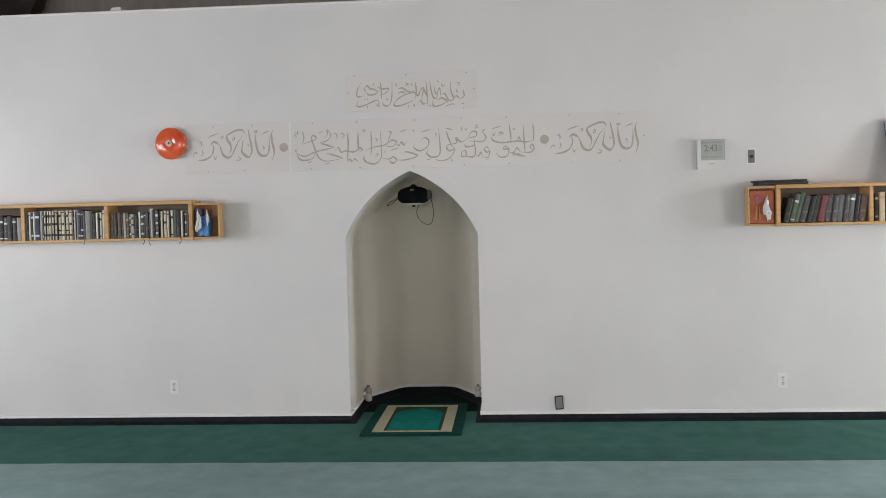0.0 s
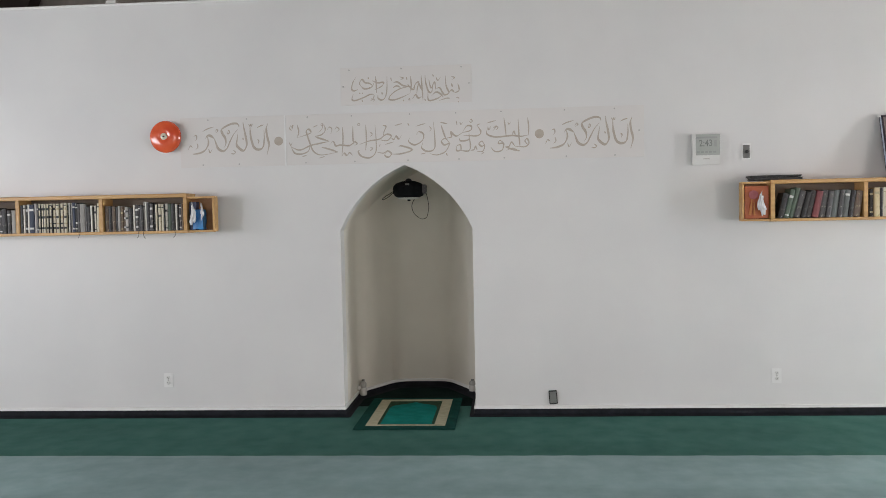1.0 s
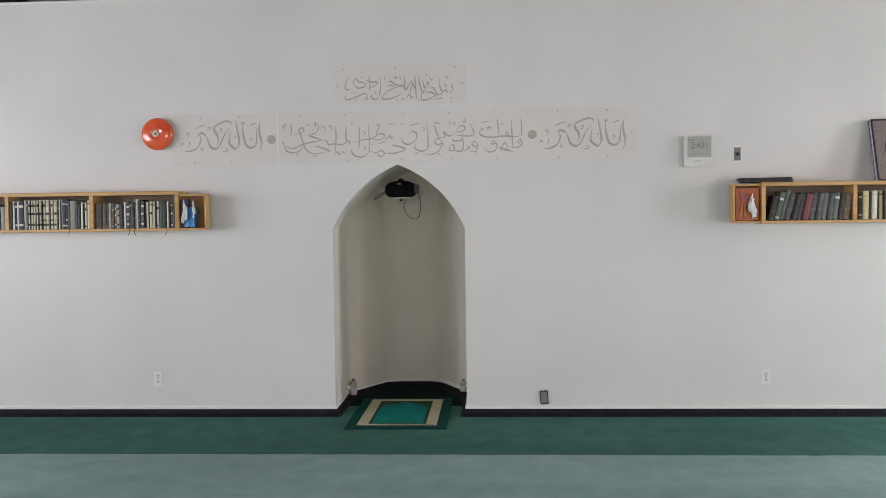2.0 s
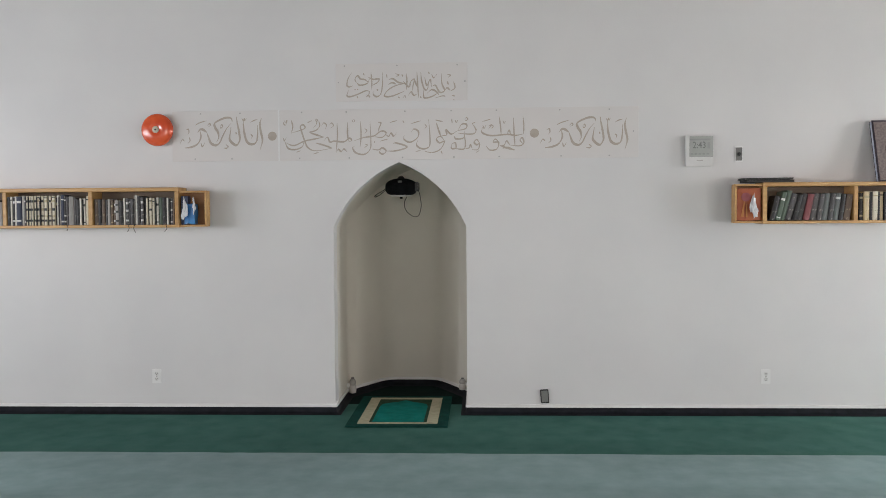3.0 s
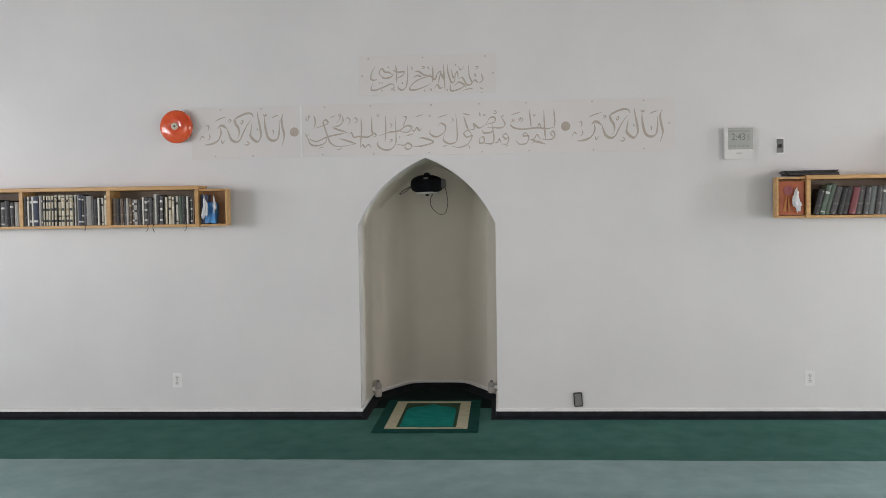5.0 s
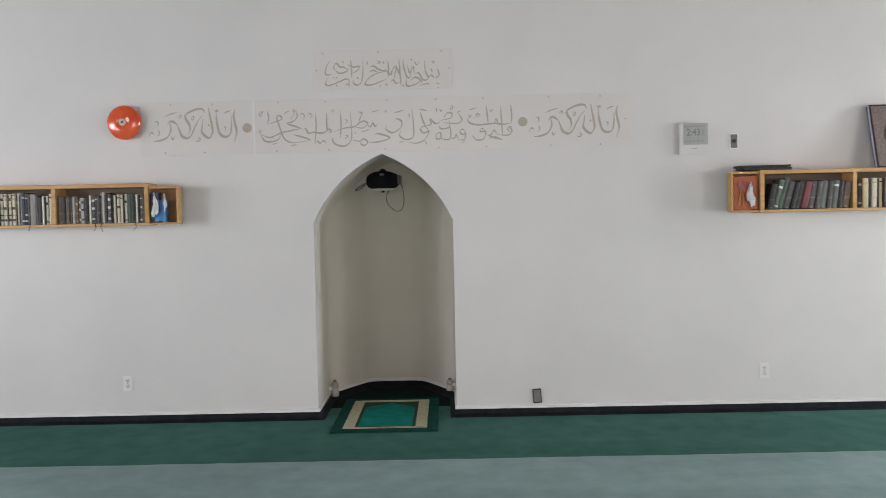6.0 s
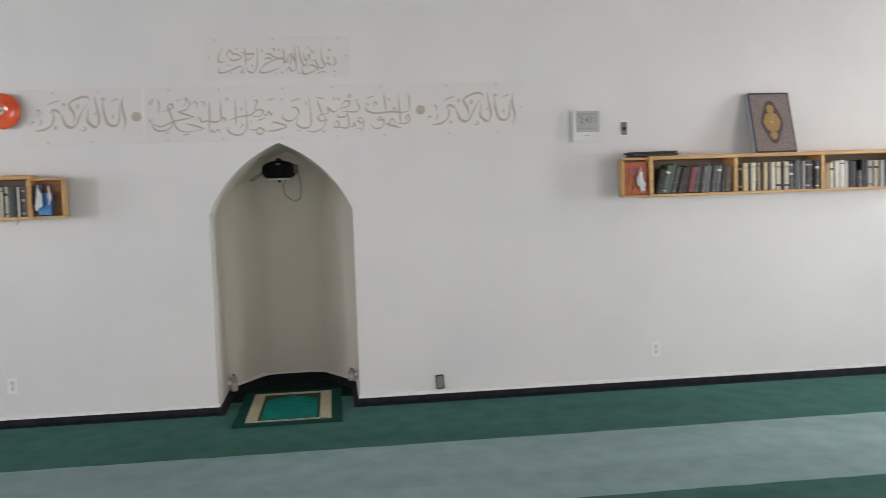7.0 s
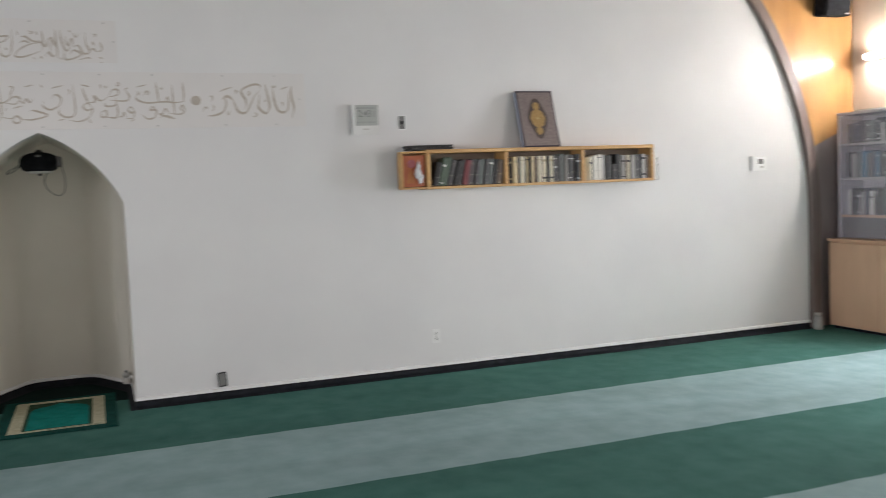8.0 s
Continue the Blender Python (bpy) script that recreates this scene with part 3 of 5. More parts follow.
# roof: two slopes of boards, dark cross beams under it
bm = bmesh.new()
for s in (1, -1):
    prism(bm, [(s * (HALF_W + 0.4), EAVES - 0.05), (0, RIDGE), (0, RIDGE + 0.15), (s * (HALF_W + 0.4), EAVES + 0.1)], BACK_Y - 0.3, END_Y + 0.3)
structure("ceiling", bm, ROOF, "grey-brown boarded pitched ceiling", "ceiling")
for n, y in enumerate((1.7, -3.0, -6.5, -10.0)):
    bm = bmesh.new()
    for s in (1, -1):
        prism(bm, [(s * (HALF_W), EAVES - 0.30), (0, RIDGE - 0.25), (0, RIDGE - 0.02), (s * (HALF_W), EAVES - 0.07)], y, y + 0.16)
    structure("trim_rafter_%d" % (n + 1), bm, BEAM, "dark timber rafter under the ceiling", "beam")
structure("trim_brace", prism(bmesh.new(), [(-7.4, 3.2), (-4.72, 3.2), (-4.05, 4.6), (-7.4, 4.6)], 2.3, 2.5), BEAM, "dark timber bracing in the roof space", "beam")
structure("ground", boxed(-80, 80, -80, 80, -0.5, -0.2), EXTERIOR, "plain ground outside the hall", "ground")

# ---- calligraphy panels over the niche ----
def screw(parent, x, z, y=-0.006):
    part("screw", screw_mesh, STEEL, parent, at=pose(x, y, z))


screw_mesh = mesh_of(lathe([(0.0066, 0.0), (0.0062, 0.002), (0.003, 0.0032)], 10, "y"), "screw", STEEL)
mark_bar = mesh_of(prism(bmesh.new(), [(-0.022, -0.011), (-0.018, -0.015), (0.022, 0.008), (0.019, 0.014)], -0.001, 0.0), "vowel_mark", INK)
mark_hook = mesh_of(prism(bmesh.new(), [(-0.010, 0.016), (0.0, -0.014), (0.011, 0.017), (0.006, 0.017), (0.0, -0.002), (-0.005, 0.015)], -0.001, 0.0), "vowel_mark", INK)
mark_comma = mesh_of(prism(bmesh.new(), [(-0.006, 0.002), (0.0, 0.014), (0.007, 0.006), (0.003, -0.004), (-0.006, -0.014), (0.0, -0.002)], -0.001, 0.0), "vowel_mark", INK)
ring_bm = bmesh.new()
for i in range(12):
    a, b = radians(30 * i), radians(30 * i + 30)
    ring_bm.faces.new([ring_bm.verts.new((r * math.cos(t), -0.001, r * math.sin(t))) for r, t in ((0.007, a), (0.012, a), (0.012, b), (0.007, b))])
mark_ring = mesh_of(ring_bm, "vowel_mark", INK)
MARKS = {"b": mark_bar, "v": mark_hook, "c": mark_comma, "o": mark_ring}


def calligraphy_panel(x0, x1, z0, z1, words, marks, screws, dots, label):
    p = thing("calligraphy_panel", pose((x0 + x1) / 2, -0.0005, z0), label, "wall panel", "calligraphy panels over the niche")
    cx = (x0 + x1) / 2
    part("sheet", boxed(x0 - cx, x1 - cx, -0.005, 0.0, 0, z1 - z0, 0.0012), PANEL, p)
    # words in pen strokes, given in centimetres from the panel's lower corner
    k = 0
    for width, word in words:
        for pts in word:
            k += 1
            part("pen_stroke", pen_stroke(bmesh.new(), [(a / 100 - (x1 - x0) / 2, c / 100) for a, c in pts], width, -0.0054 - 0.0003 * (k % 6)), INK, p)
    for kind, x, z in marks:
        part("vowel_mark", MARKS[kind], INK, p, at=pose(x - cx, -0.0062, z - z0))
    for x, z in screws:
        screw(p, x - cx, z - z0)
    for x, z in dots:
        part("dot", lathe([(0.036, 0.0), (0.036, 0.0012)], 28, "y"), INK, p, "round taupe dot", at=pose(x - cx, -0.0052, z - z0))
    return p


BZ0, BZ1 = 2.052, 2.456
# phrase's strokes traced from the camera's view, in hundredths of lettering width and height
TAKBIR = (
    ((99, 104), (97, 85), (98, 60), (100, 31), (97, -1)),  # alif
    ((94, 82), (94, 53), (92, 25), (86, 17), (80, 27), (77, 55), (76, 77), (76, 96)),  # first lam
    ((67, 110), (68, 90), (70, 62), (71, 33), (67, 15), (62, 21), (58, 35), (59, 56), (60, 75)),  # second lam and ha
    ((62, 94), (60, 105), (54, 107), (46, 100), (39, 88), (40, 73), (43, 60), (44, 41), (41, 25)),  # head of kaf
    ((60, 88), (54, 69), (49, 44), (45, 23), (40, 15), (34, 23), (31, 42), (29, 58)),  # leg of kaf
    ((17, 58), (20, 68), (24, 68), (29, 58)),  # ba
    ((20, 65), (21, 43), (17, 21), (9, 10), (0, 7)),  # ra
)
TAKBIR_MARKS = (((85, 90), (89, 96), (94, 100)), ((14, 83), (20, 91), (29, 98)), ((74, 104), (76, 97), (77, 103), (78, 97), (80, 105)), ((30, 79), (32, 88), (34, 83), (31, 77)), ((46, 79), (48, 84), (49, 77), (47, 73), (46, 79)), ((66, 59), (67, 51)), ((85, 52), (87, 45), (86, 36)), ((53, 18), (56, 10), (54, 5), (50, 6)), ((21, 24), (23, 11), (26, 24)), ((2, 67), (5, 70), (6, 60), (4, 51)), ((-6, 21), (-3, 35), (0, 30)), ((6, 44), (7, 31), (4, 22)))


# the verse and the opening line, word by word, traced from the camera's view
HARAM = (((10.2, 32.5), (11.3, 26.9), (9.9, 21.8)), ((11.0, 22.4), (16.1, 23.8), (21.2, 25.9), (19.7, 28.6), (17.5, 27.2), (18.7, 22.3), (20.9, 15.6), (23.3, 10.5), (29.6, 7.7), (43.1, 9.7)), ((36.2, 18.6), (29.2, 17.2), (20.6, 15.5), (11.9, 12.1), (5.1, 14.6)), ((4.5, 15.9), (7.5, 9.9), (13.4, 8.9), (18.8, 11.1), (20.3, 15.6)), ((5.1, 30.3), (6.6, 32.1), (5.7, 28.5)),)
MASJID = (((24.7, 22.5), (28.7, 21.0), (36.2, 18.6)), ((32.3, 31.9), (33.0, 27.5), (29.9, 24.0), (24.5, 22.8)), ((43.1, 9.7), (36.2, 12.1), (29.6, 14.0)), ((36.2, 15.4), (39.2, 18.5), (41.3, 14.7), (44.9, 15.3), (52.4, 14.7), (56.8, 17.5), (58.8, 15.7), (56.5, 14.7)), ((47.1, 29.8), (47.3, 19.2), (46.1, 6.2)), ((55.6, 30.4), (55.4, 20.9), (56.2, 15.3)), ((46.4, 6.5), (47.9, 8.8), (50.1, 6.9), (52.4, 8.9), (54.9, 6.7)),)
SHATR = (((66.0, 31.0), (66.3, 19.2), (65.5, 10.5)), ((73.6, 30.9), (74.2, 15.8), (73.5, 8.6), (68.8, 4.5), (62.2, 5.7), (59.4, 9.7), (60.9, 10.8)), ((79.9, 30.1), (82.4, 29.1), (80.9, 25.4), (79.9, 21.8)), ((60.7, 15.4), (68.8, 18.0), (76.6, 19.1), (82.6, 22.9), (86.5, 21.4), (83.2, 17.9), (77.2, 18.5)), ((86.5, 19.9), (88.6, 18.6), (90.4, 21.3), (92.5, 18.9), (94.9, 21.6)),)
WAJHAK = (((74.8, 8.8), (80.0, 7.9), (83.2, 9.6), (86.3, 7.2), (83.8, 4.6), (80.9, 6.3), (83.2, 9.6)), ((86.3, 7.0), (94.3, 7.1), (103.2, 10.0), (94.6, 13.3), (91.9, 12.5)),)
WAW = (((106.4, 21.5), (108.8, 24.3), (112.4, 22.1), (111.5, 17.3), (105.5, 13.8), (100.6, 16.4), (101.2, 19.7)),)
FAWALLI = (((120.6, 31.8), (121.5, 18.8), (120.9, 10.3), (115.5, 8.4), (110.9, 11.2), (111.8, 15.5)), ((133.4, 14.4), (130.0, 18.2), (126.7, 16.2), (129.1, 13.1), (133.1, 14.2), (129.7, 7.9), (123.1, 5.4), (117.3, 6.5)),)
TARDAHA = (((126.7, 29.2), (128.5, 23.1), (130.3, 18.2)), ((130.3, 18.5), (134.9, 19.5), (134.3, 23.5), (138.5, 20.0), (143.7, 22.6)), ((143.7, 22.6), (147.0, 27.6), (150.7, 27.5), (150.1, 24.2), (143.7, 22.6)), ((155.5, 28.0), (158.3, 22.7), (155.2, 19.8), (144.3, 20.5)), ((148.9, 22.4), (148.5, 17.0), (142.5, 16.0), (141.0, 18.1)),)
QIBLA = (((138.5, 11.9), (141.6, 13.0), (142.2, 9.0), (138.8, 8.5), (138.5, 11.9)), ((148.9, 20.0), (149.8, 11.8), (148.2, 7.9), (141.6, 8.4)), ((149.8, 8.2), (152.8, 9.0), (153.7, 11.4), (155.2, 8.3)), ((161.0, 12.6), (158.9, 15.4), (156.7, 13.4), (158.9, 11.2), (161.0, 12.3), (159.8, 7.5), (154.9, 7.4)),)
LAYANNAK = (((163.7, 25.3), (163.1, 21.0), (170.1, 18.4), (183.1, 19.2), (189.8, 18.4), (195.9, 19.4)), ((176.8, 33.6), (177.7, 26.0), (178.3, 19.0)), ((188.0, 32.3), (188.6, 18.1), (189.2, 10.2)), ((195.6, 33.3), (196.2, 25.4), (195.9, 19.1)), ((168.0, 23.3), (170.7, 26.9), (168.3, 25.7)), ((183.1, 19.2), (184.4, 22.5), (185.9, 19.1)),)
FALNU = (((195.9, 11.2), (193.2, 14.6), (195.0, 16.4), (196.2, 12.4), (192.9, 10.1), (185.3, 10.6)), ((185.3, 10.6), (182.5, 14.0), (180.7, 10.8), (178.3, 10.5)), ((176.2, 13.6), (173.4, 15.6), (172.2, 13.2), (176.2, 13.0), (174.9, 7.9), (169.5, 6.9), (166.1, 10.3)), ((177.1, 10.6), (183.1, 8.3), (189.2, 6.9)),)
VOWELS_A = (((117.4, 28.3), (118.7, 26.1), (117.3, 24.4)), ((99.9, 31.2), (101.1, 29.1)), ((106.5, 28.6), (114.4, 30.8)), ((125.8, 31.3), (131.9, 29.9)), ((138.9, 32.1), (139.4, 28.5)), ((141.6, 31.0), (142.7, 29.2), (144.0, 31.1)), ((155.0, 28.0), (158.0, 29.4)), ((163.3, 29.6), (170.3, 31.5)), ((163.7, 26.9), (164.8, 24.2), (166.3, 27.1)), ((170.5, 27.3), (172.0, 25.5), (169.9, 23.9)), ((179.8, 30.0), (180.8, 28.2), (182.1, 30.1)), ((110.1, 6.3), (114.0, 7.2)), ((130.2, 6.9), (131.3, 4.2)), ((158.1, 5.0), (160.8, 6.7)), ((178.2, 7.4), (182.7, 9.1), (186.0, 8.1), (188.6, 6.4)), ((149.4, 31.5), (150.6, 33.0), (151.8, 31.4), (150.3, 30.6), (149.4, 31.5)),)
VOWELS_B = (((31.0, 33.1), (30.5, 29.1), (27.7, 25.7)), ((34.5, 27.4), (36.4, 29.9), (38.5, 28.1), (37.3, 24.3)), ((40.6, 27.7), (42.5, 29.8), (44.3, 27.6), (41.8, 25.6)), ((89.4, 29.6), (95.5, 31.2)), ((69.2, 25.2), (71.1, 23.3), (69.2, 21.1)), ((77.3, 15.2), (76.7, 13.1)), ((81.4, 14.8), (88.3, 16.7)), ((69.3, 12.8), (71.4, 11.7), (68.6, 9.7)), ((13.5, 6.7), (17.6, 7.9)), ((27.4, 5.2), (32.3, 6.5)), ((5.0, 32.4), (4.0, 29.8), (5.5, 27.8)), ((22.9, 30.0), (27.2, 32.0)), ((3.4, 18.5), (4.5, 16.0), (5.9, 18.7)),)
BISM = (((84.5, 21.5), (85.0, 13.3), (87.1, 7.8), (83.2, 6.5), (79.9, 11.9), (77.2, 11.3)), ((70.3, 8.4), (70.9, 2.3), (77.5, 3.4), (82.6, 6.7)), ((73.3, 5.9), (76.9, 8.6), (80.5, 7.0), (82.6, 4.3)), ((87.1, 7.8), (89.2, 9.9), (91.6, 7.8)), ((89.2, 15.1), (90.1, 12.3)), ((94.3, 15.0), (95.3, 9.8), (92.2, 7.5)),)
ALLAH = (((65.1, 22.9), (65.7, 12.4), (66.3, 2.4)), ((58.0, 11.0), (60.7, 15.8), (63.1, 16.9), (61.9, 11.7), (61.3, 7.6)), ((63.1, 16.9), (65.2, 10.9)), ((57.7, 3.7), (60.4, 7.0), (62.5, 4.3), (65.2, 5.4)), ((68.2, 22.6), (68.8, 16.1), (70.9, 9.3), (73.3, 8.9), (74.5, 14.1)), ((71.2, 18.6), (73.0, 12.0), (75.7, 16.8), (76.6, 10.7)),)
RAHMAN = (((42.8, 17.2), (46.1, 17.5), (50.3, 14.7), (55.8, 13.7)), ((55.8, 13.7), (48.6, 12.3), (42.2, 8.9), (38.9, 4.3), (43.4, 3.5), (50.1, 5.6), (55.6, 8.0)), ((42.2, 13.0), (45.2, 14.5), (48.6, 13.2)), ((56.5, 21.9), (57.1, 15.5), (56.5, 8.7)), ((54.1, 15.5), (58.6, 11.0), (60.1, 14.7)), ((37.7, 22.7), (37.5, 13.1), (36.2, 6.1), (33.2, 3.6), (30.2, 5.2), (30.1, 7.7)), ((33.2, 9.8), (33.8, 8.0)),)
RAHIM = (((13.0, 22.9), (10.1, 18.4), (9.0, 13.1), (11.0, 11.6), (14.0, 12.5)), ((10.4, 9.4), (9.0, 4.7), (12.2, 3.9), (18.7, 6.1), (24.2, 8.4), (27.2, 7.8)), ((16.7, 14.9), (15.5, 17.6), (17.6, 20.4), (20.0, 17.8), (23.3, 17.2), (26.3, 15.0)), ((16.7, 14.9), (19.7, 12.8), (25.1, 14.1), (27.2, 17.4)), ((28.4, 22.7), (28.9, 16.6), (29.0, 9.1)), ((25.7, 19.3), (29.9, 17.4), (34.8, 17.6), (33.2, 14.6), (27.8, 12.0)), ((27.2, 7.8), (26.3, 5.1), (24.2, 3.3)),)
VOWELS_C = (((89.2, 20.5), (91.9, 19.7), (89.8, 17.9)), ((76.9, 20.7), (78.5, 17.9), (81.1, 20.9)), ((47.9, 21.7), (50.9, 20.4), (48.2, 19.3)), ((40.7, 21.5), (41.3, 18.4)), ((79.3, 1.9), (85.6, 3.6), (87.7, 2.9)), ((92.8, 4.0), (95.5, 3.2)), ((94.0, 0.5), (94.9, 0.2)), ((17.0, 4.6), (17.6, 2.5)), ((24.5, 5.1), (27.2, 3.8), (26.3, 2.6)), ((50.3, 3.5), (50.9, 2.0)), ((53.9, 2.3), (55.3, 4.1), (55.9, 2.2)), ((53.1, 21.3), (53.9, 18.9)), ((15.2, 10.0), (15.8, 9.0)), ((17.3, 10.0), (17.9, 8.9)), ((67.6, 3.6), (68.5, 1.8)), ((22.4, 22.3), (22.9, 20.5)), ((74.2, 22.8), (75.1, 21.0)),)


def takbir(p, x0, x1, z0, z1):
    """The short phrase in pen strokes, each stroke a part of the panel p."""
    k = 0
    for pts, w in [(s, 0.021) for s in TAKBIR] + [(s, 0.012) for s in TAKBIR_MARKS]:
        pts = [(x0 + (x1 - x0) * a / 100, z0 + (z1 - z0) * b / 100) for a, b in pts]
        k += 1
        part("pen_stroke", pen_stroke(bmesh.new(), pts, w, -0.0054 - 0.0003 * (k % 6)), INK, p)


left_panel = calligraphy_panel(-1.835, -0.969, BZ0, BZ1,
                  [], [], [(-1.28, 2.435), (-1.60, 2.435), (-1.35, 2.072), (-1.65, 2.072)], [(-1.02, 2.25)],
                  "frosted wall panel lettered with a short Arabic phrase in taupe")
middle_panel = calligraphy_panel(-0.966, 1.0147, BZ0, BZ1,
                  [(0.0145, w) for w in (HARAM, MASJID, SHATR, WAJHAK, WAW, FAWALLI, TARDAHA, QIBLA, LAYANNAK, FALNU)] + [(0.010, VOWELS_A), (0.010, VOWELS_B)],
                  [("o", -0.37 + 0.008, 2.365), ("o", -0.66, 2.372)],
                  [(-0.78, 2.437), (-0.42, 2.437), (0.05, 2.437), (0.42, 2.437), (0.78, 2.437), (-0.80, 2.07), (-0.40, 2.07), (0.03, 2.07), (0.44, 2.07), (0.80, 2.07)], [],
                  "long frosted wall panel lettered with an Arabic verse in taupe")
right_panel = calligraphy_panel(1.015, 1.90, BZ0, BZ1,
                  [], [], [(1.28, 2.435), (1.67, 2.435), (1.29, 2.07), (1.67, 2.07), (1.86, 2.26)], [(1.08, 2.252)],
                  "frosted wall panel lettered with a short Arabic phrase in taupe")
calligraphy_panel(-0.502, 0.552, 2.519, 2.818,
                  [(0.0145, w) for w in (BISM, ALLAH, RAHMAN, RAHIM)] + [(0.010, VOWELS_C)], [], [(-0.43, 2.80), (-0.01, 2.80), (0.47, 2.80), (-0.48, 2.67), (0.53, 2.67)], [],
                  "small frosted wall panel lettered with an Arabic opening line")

# white strip for the highlight where the long panel meets its neighbour
part("edge_strip", boxed(-0.996, -0.984, -0.0080, -0.0002, 0.0, BZ1 - BZ0), OUTLETWHITE, middle_panel, "white strip painted as the panel edge's highlight")
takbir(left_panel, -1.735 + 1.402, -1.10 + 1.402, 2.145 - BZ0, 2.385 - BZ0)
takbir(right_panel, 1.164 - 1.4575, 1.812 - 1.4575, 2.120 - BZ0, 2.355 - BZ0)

# ---- fixtures on the wall ----
bell = thing("fire_bell", pose(-1.943, 0, 2.306) @ Matrix.Diagonal((1.02, 1, 1.02, 1)), "red round enamelled fire bell on a wall box", "fire bell")
part("back_box", boxed(-0.055, 0.055, -0.034, 0.0, -0.055, 0.055, 0.004), STEEL, bell)
part("gong", lathe([(0.118, 0.036), (0.1245, 0.034), (0.127, 0.040), (0.1265, 0.047), (0.121, 0.060), (0.108, 0.070), (0.086, 0.077), (0.060, 0.081), (0.045, 0.0815), (0.040, 0.079)], 48, "y"), BELLRED, bell, "domed red gong", smooth=True)
part("hub", lathe([(0.026, 0.078), (0.027, 0.084), (0.023, 0.087)], 24, "y"), COVERS["cream"], bell, "pale round hub label", smooth=True)
part("bolt", lathe([(0.008, 0.086), (0.008, 0.092), (0.005, 0.094)], 6, "y"), DARKSLOT, bell)

clock = thing("wall_clock", pose(2.369, -0.012, 1.974), "white digital wall clock with a grey display", "clock")
part("wall_mount", boxed(-0.09, 0.09, -0.0002, 0.012, 0.02, 0.22), GREYPL, clock)
part("case", rounded(-0.109, 0.109, 0.0, 0.240, -0.032, -0.012, 0.008, 4, 0.004), WHITEPL, clock)
part("back_shell", rounded(-0.106, 0.106, 0.003, 0.237, -0.0118, 0.0, 0.008, 4), WHITEPL, clock)
lcd = part("display", rounded(-0.080, 0.104, 0.074, 0.236, -0.0335, -0.03, 0.004, 3), LCD, clock, "grey liquid-crystal display")
part("digits", text_mesh("2:43", -0.055, 0.045, 0.142, 0.195, -0.0342, LCDINK, bold=0.008), LCDINK, lcd, "dark digits")
for i in range(5):
    part("small_mark", boxed(-0.072 + 0.031 * i, -0.050 + 0.031 * i, -0.0342, -0.0336, 0.092, 0.106), LCDFAINT, lcd)
part("small_mark", boxed(0.060, 0.080, -0.0342, -0.0336, 0.140, 0.190), LCDFAINT, lcd)
part("small_mark", boxed(-0.078, 0.082, -0.0342, -0.0336, 0.204, 0.218), LCDFAINT, lcd)
part("caption", boxed(-0.024, 0.024, -0.0326, -0.032, 0.042, 0.050), EDGEPALE, clock)

plate = thing("switch_plate", pose(2.683, 0, 2.012), "white wall plate with a grey inset and round black knob", "switch plate")
part("plate", rounded(-0.034, 0.034, -0.002, 0.122, -0.006, 0.0, 0.004, 3, 0.002), OUTLETWHITE, plate)
part("inset", boxed(-0.025, 0.025, -0.0072, -0.0055, 0.008, 0.110), GREYPL, plate, "dark grey inset")
part("knob", lathe([(0.0145, 0.006), (0.0135, 0.018), (0.010, 0.020)], 18, "y"), BLACKPL, plate, "round black knob", smooth=True, at=pose(0.001, 0, 0.058))


def outlet(x, z):
    o = thing("outlet", pose(x, 0, z), "white duplex wall outlet", "outlet", "wall outlets")
    part("cover", rounded(-0.037, 0.037, 0.0, 0.116, -0.006, 0.0, 0.004, 3, 0.002), OUTLETWHITE, o)
    for zz in (0.036, 0.080):
        s = part("socket", rounded(-0.0165, 0.0165, zz - 0.0145, zz + 0.0145, -0.0085, -0.0055, 0.012, 5), WHITEPL, o, "socket face")
        for xx in (-0.0065, 0.0065):
            part("slot", boxed(xx - 0.0017, xx + 0.0017, -0.0091, -0.0084, zz - 0.002, zz + 0.008), DARKSLOT, s)
        part("slot", boxed(-0.003, 0.003, -0.0091, -0.0084, zz - 0.010, zz - 0.005), DARKSLOT, s)
    screw(o, 0, 0.058)


outlet(-2.003, 0.248)
outlet(2.906, 0.25)
cover = thing("cover_plate", pose(1.160, 0, 0.092, 0, -4, 0), "small dark grey cover plate low on the wall", "cover plate")
part("plate", rounded(-0.033, 0.033, 0.0, 0.111, -0.013, 0.0, 0.008, 4, 0.003), DARKSLOT, cover, "dark rim")
part("face", rounded(-0.026, 0.026, 0.010, 0.102, -0.0148, -0.0125, 0.005, 4, 0.001), GREYFACE, cover, "lighter grey raised face")

thermo = thing("thermostat", pose(6.245, 0, 1.575), "white wall thermostat with a small dark display", "thermostat")
part("case", rounded(-0.085, 0.085, 0.0, 0.130, -0.036, 0.0, 0.008, 4, 0.004), OUTLETWHITE, thermo)
part("display", boxed(-0.015, 0.045, -0.0375, -0.0355, 0.062, 0.108), GREYPL, thermo, "dark display")
part("button", boxed(0.010, 0.045, -0.0385, -0.0355, 0.025, 0.042, 0.001), EDGEPALE, thermo)
part("cover_lip", boxed(-0.090, 0.092, -0.040, 0.0, 0.131, 0.137, 0.001), WHITEPL, thermo)

# ---- books ----
band_cache = {}


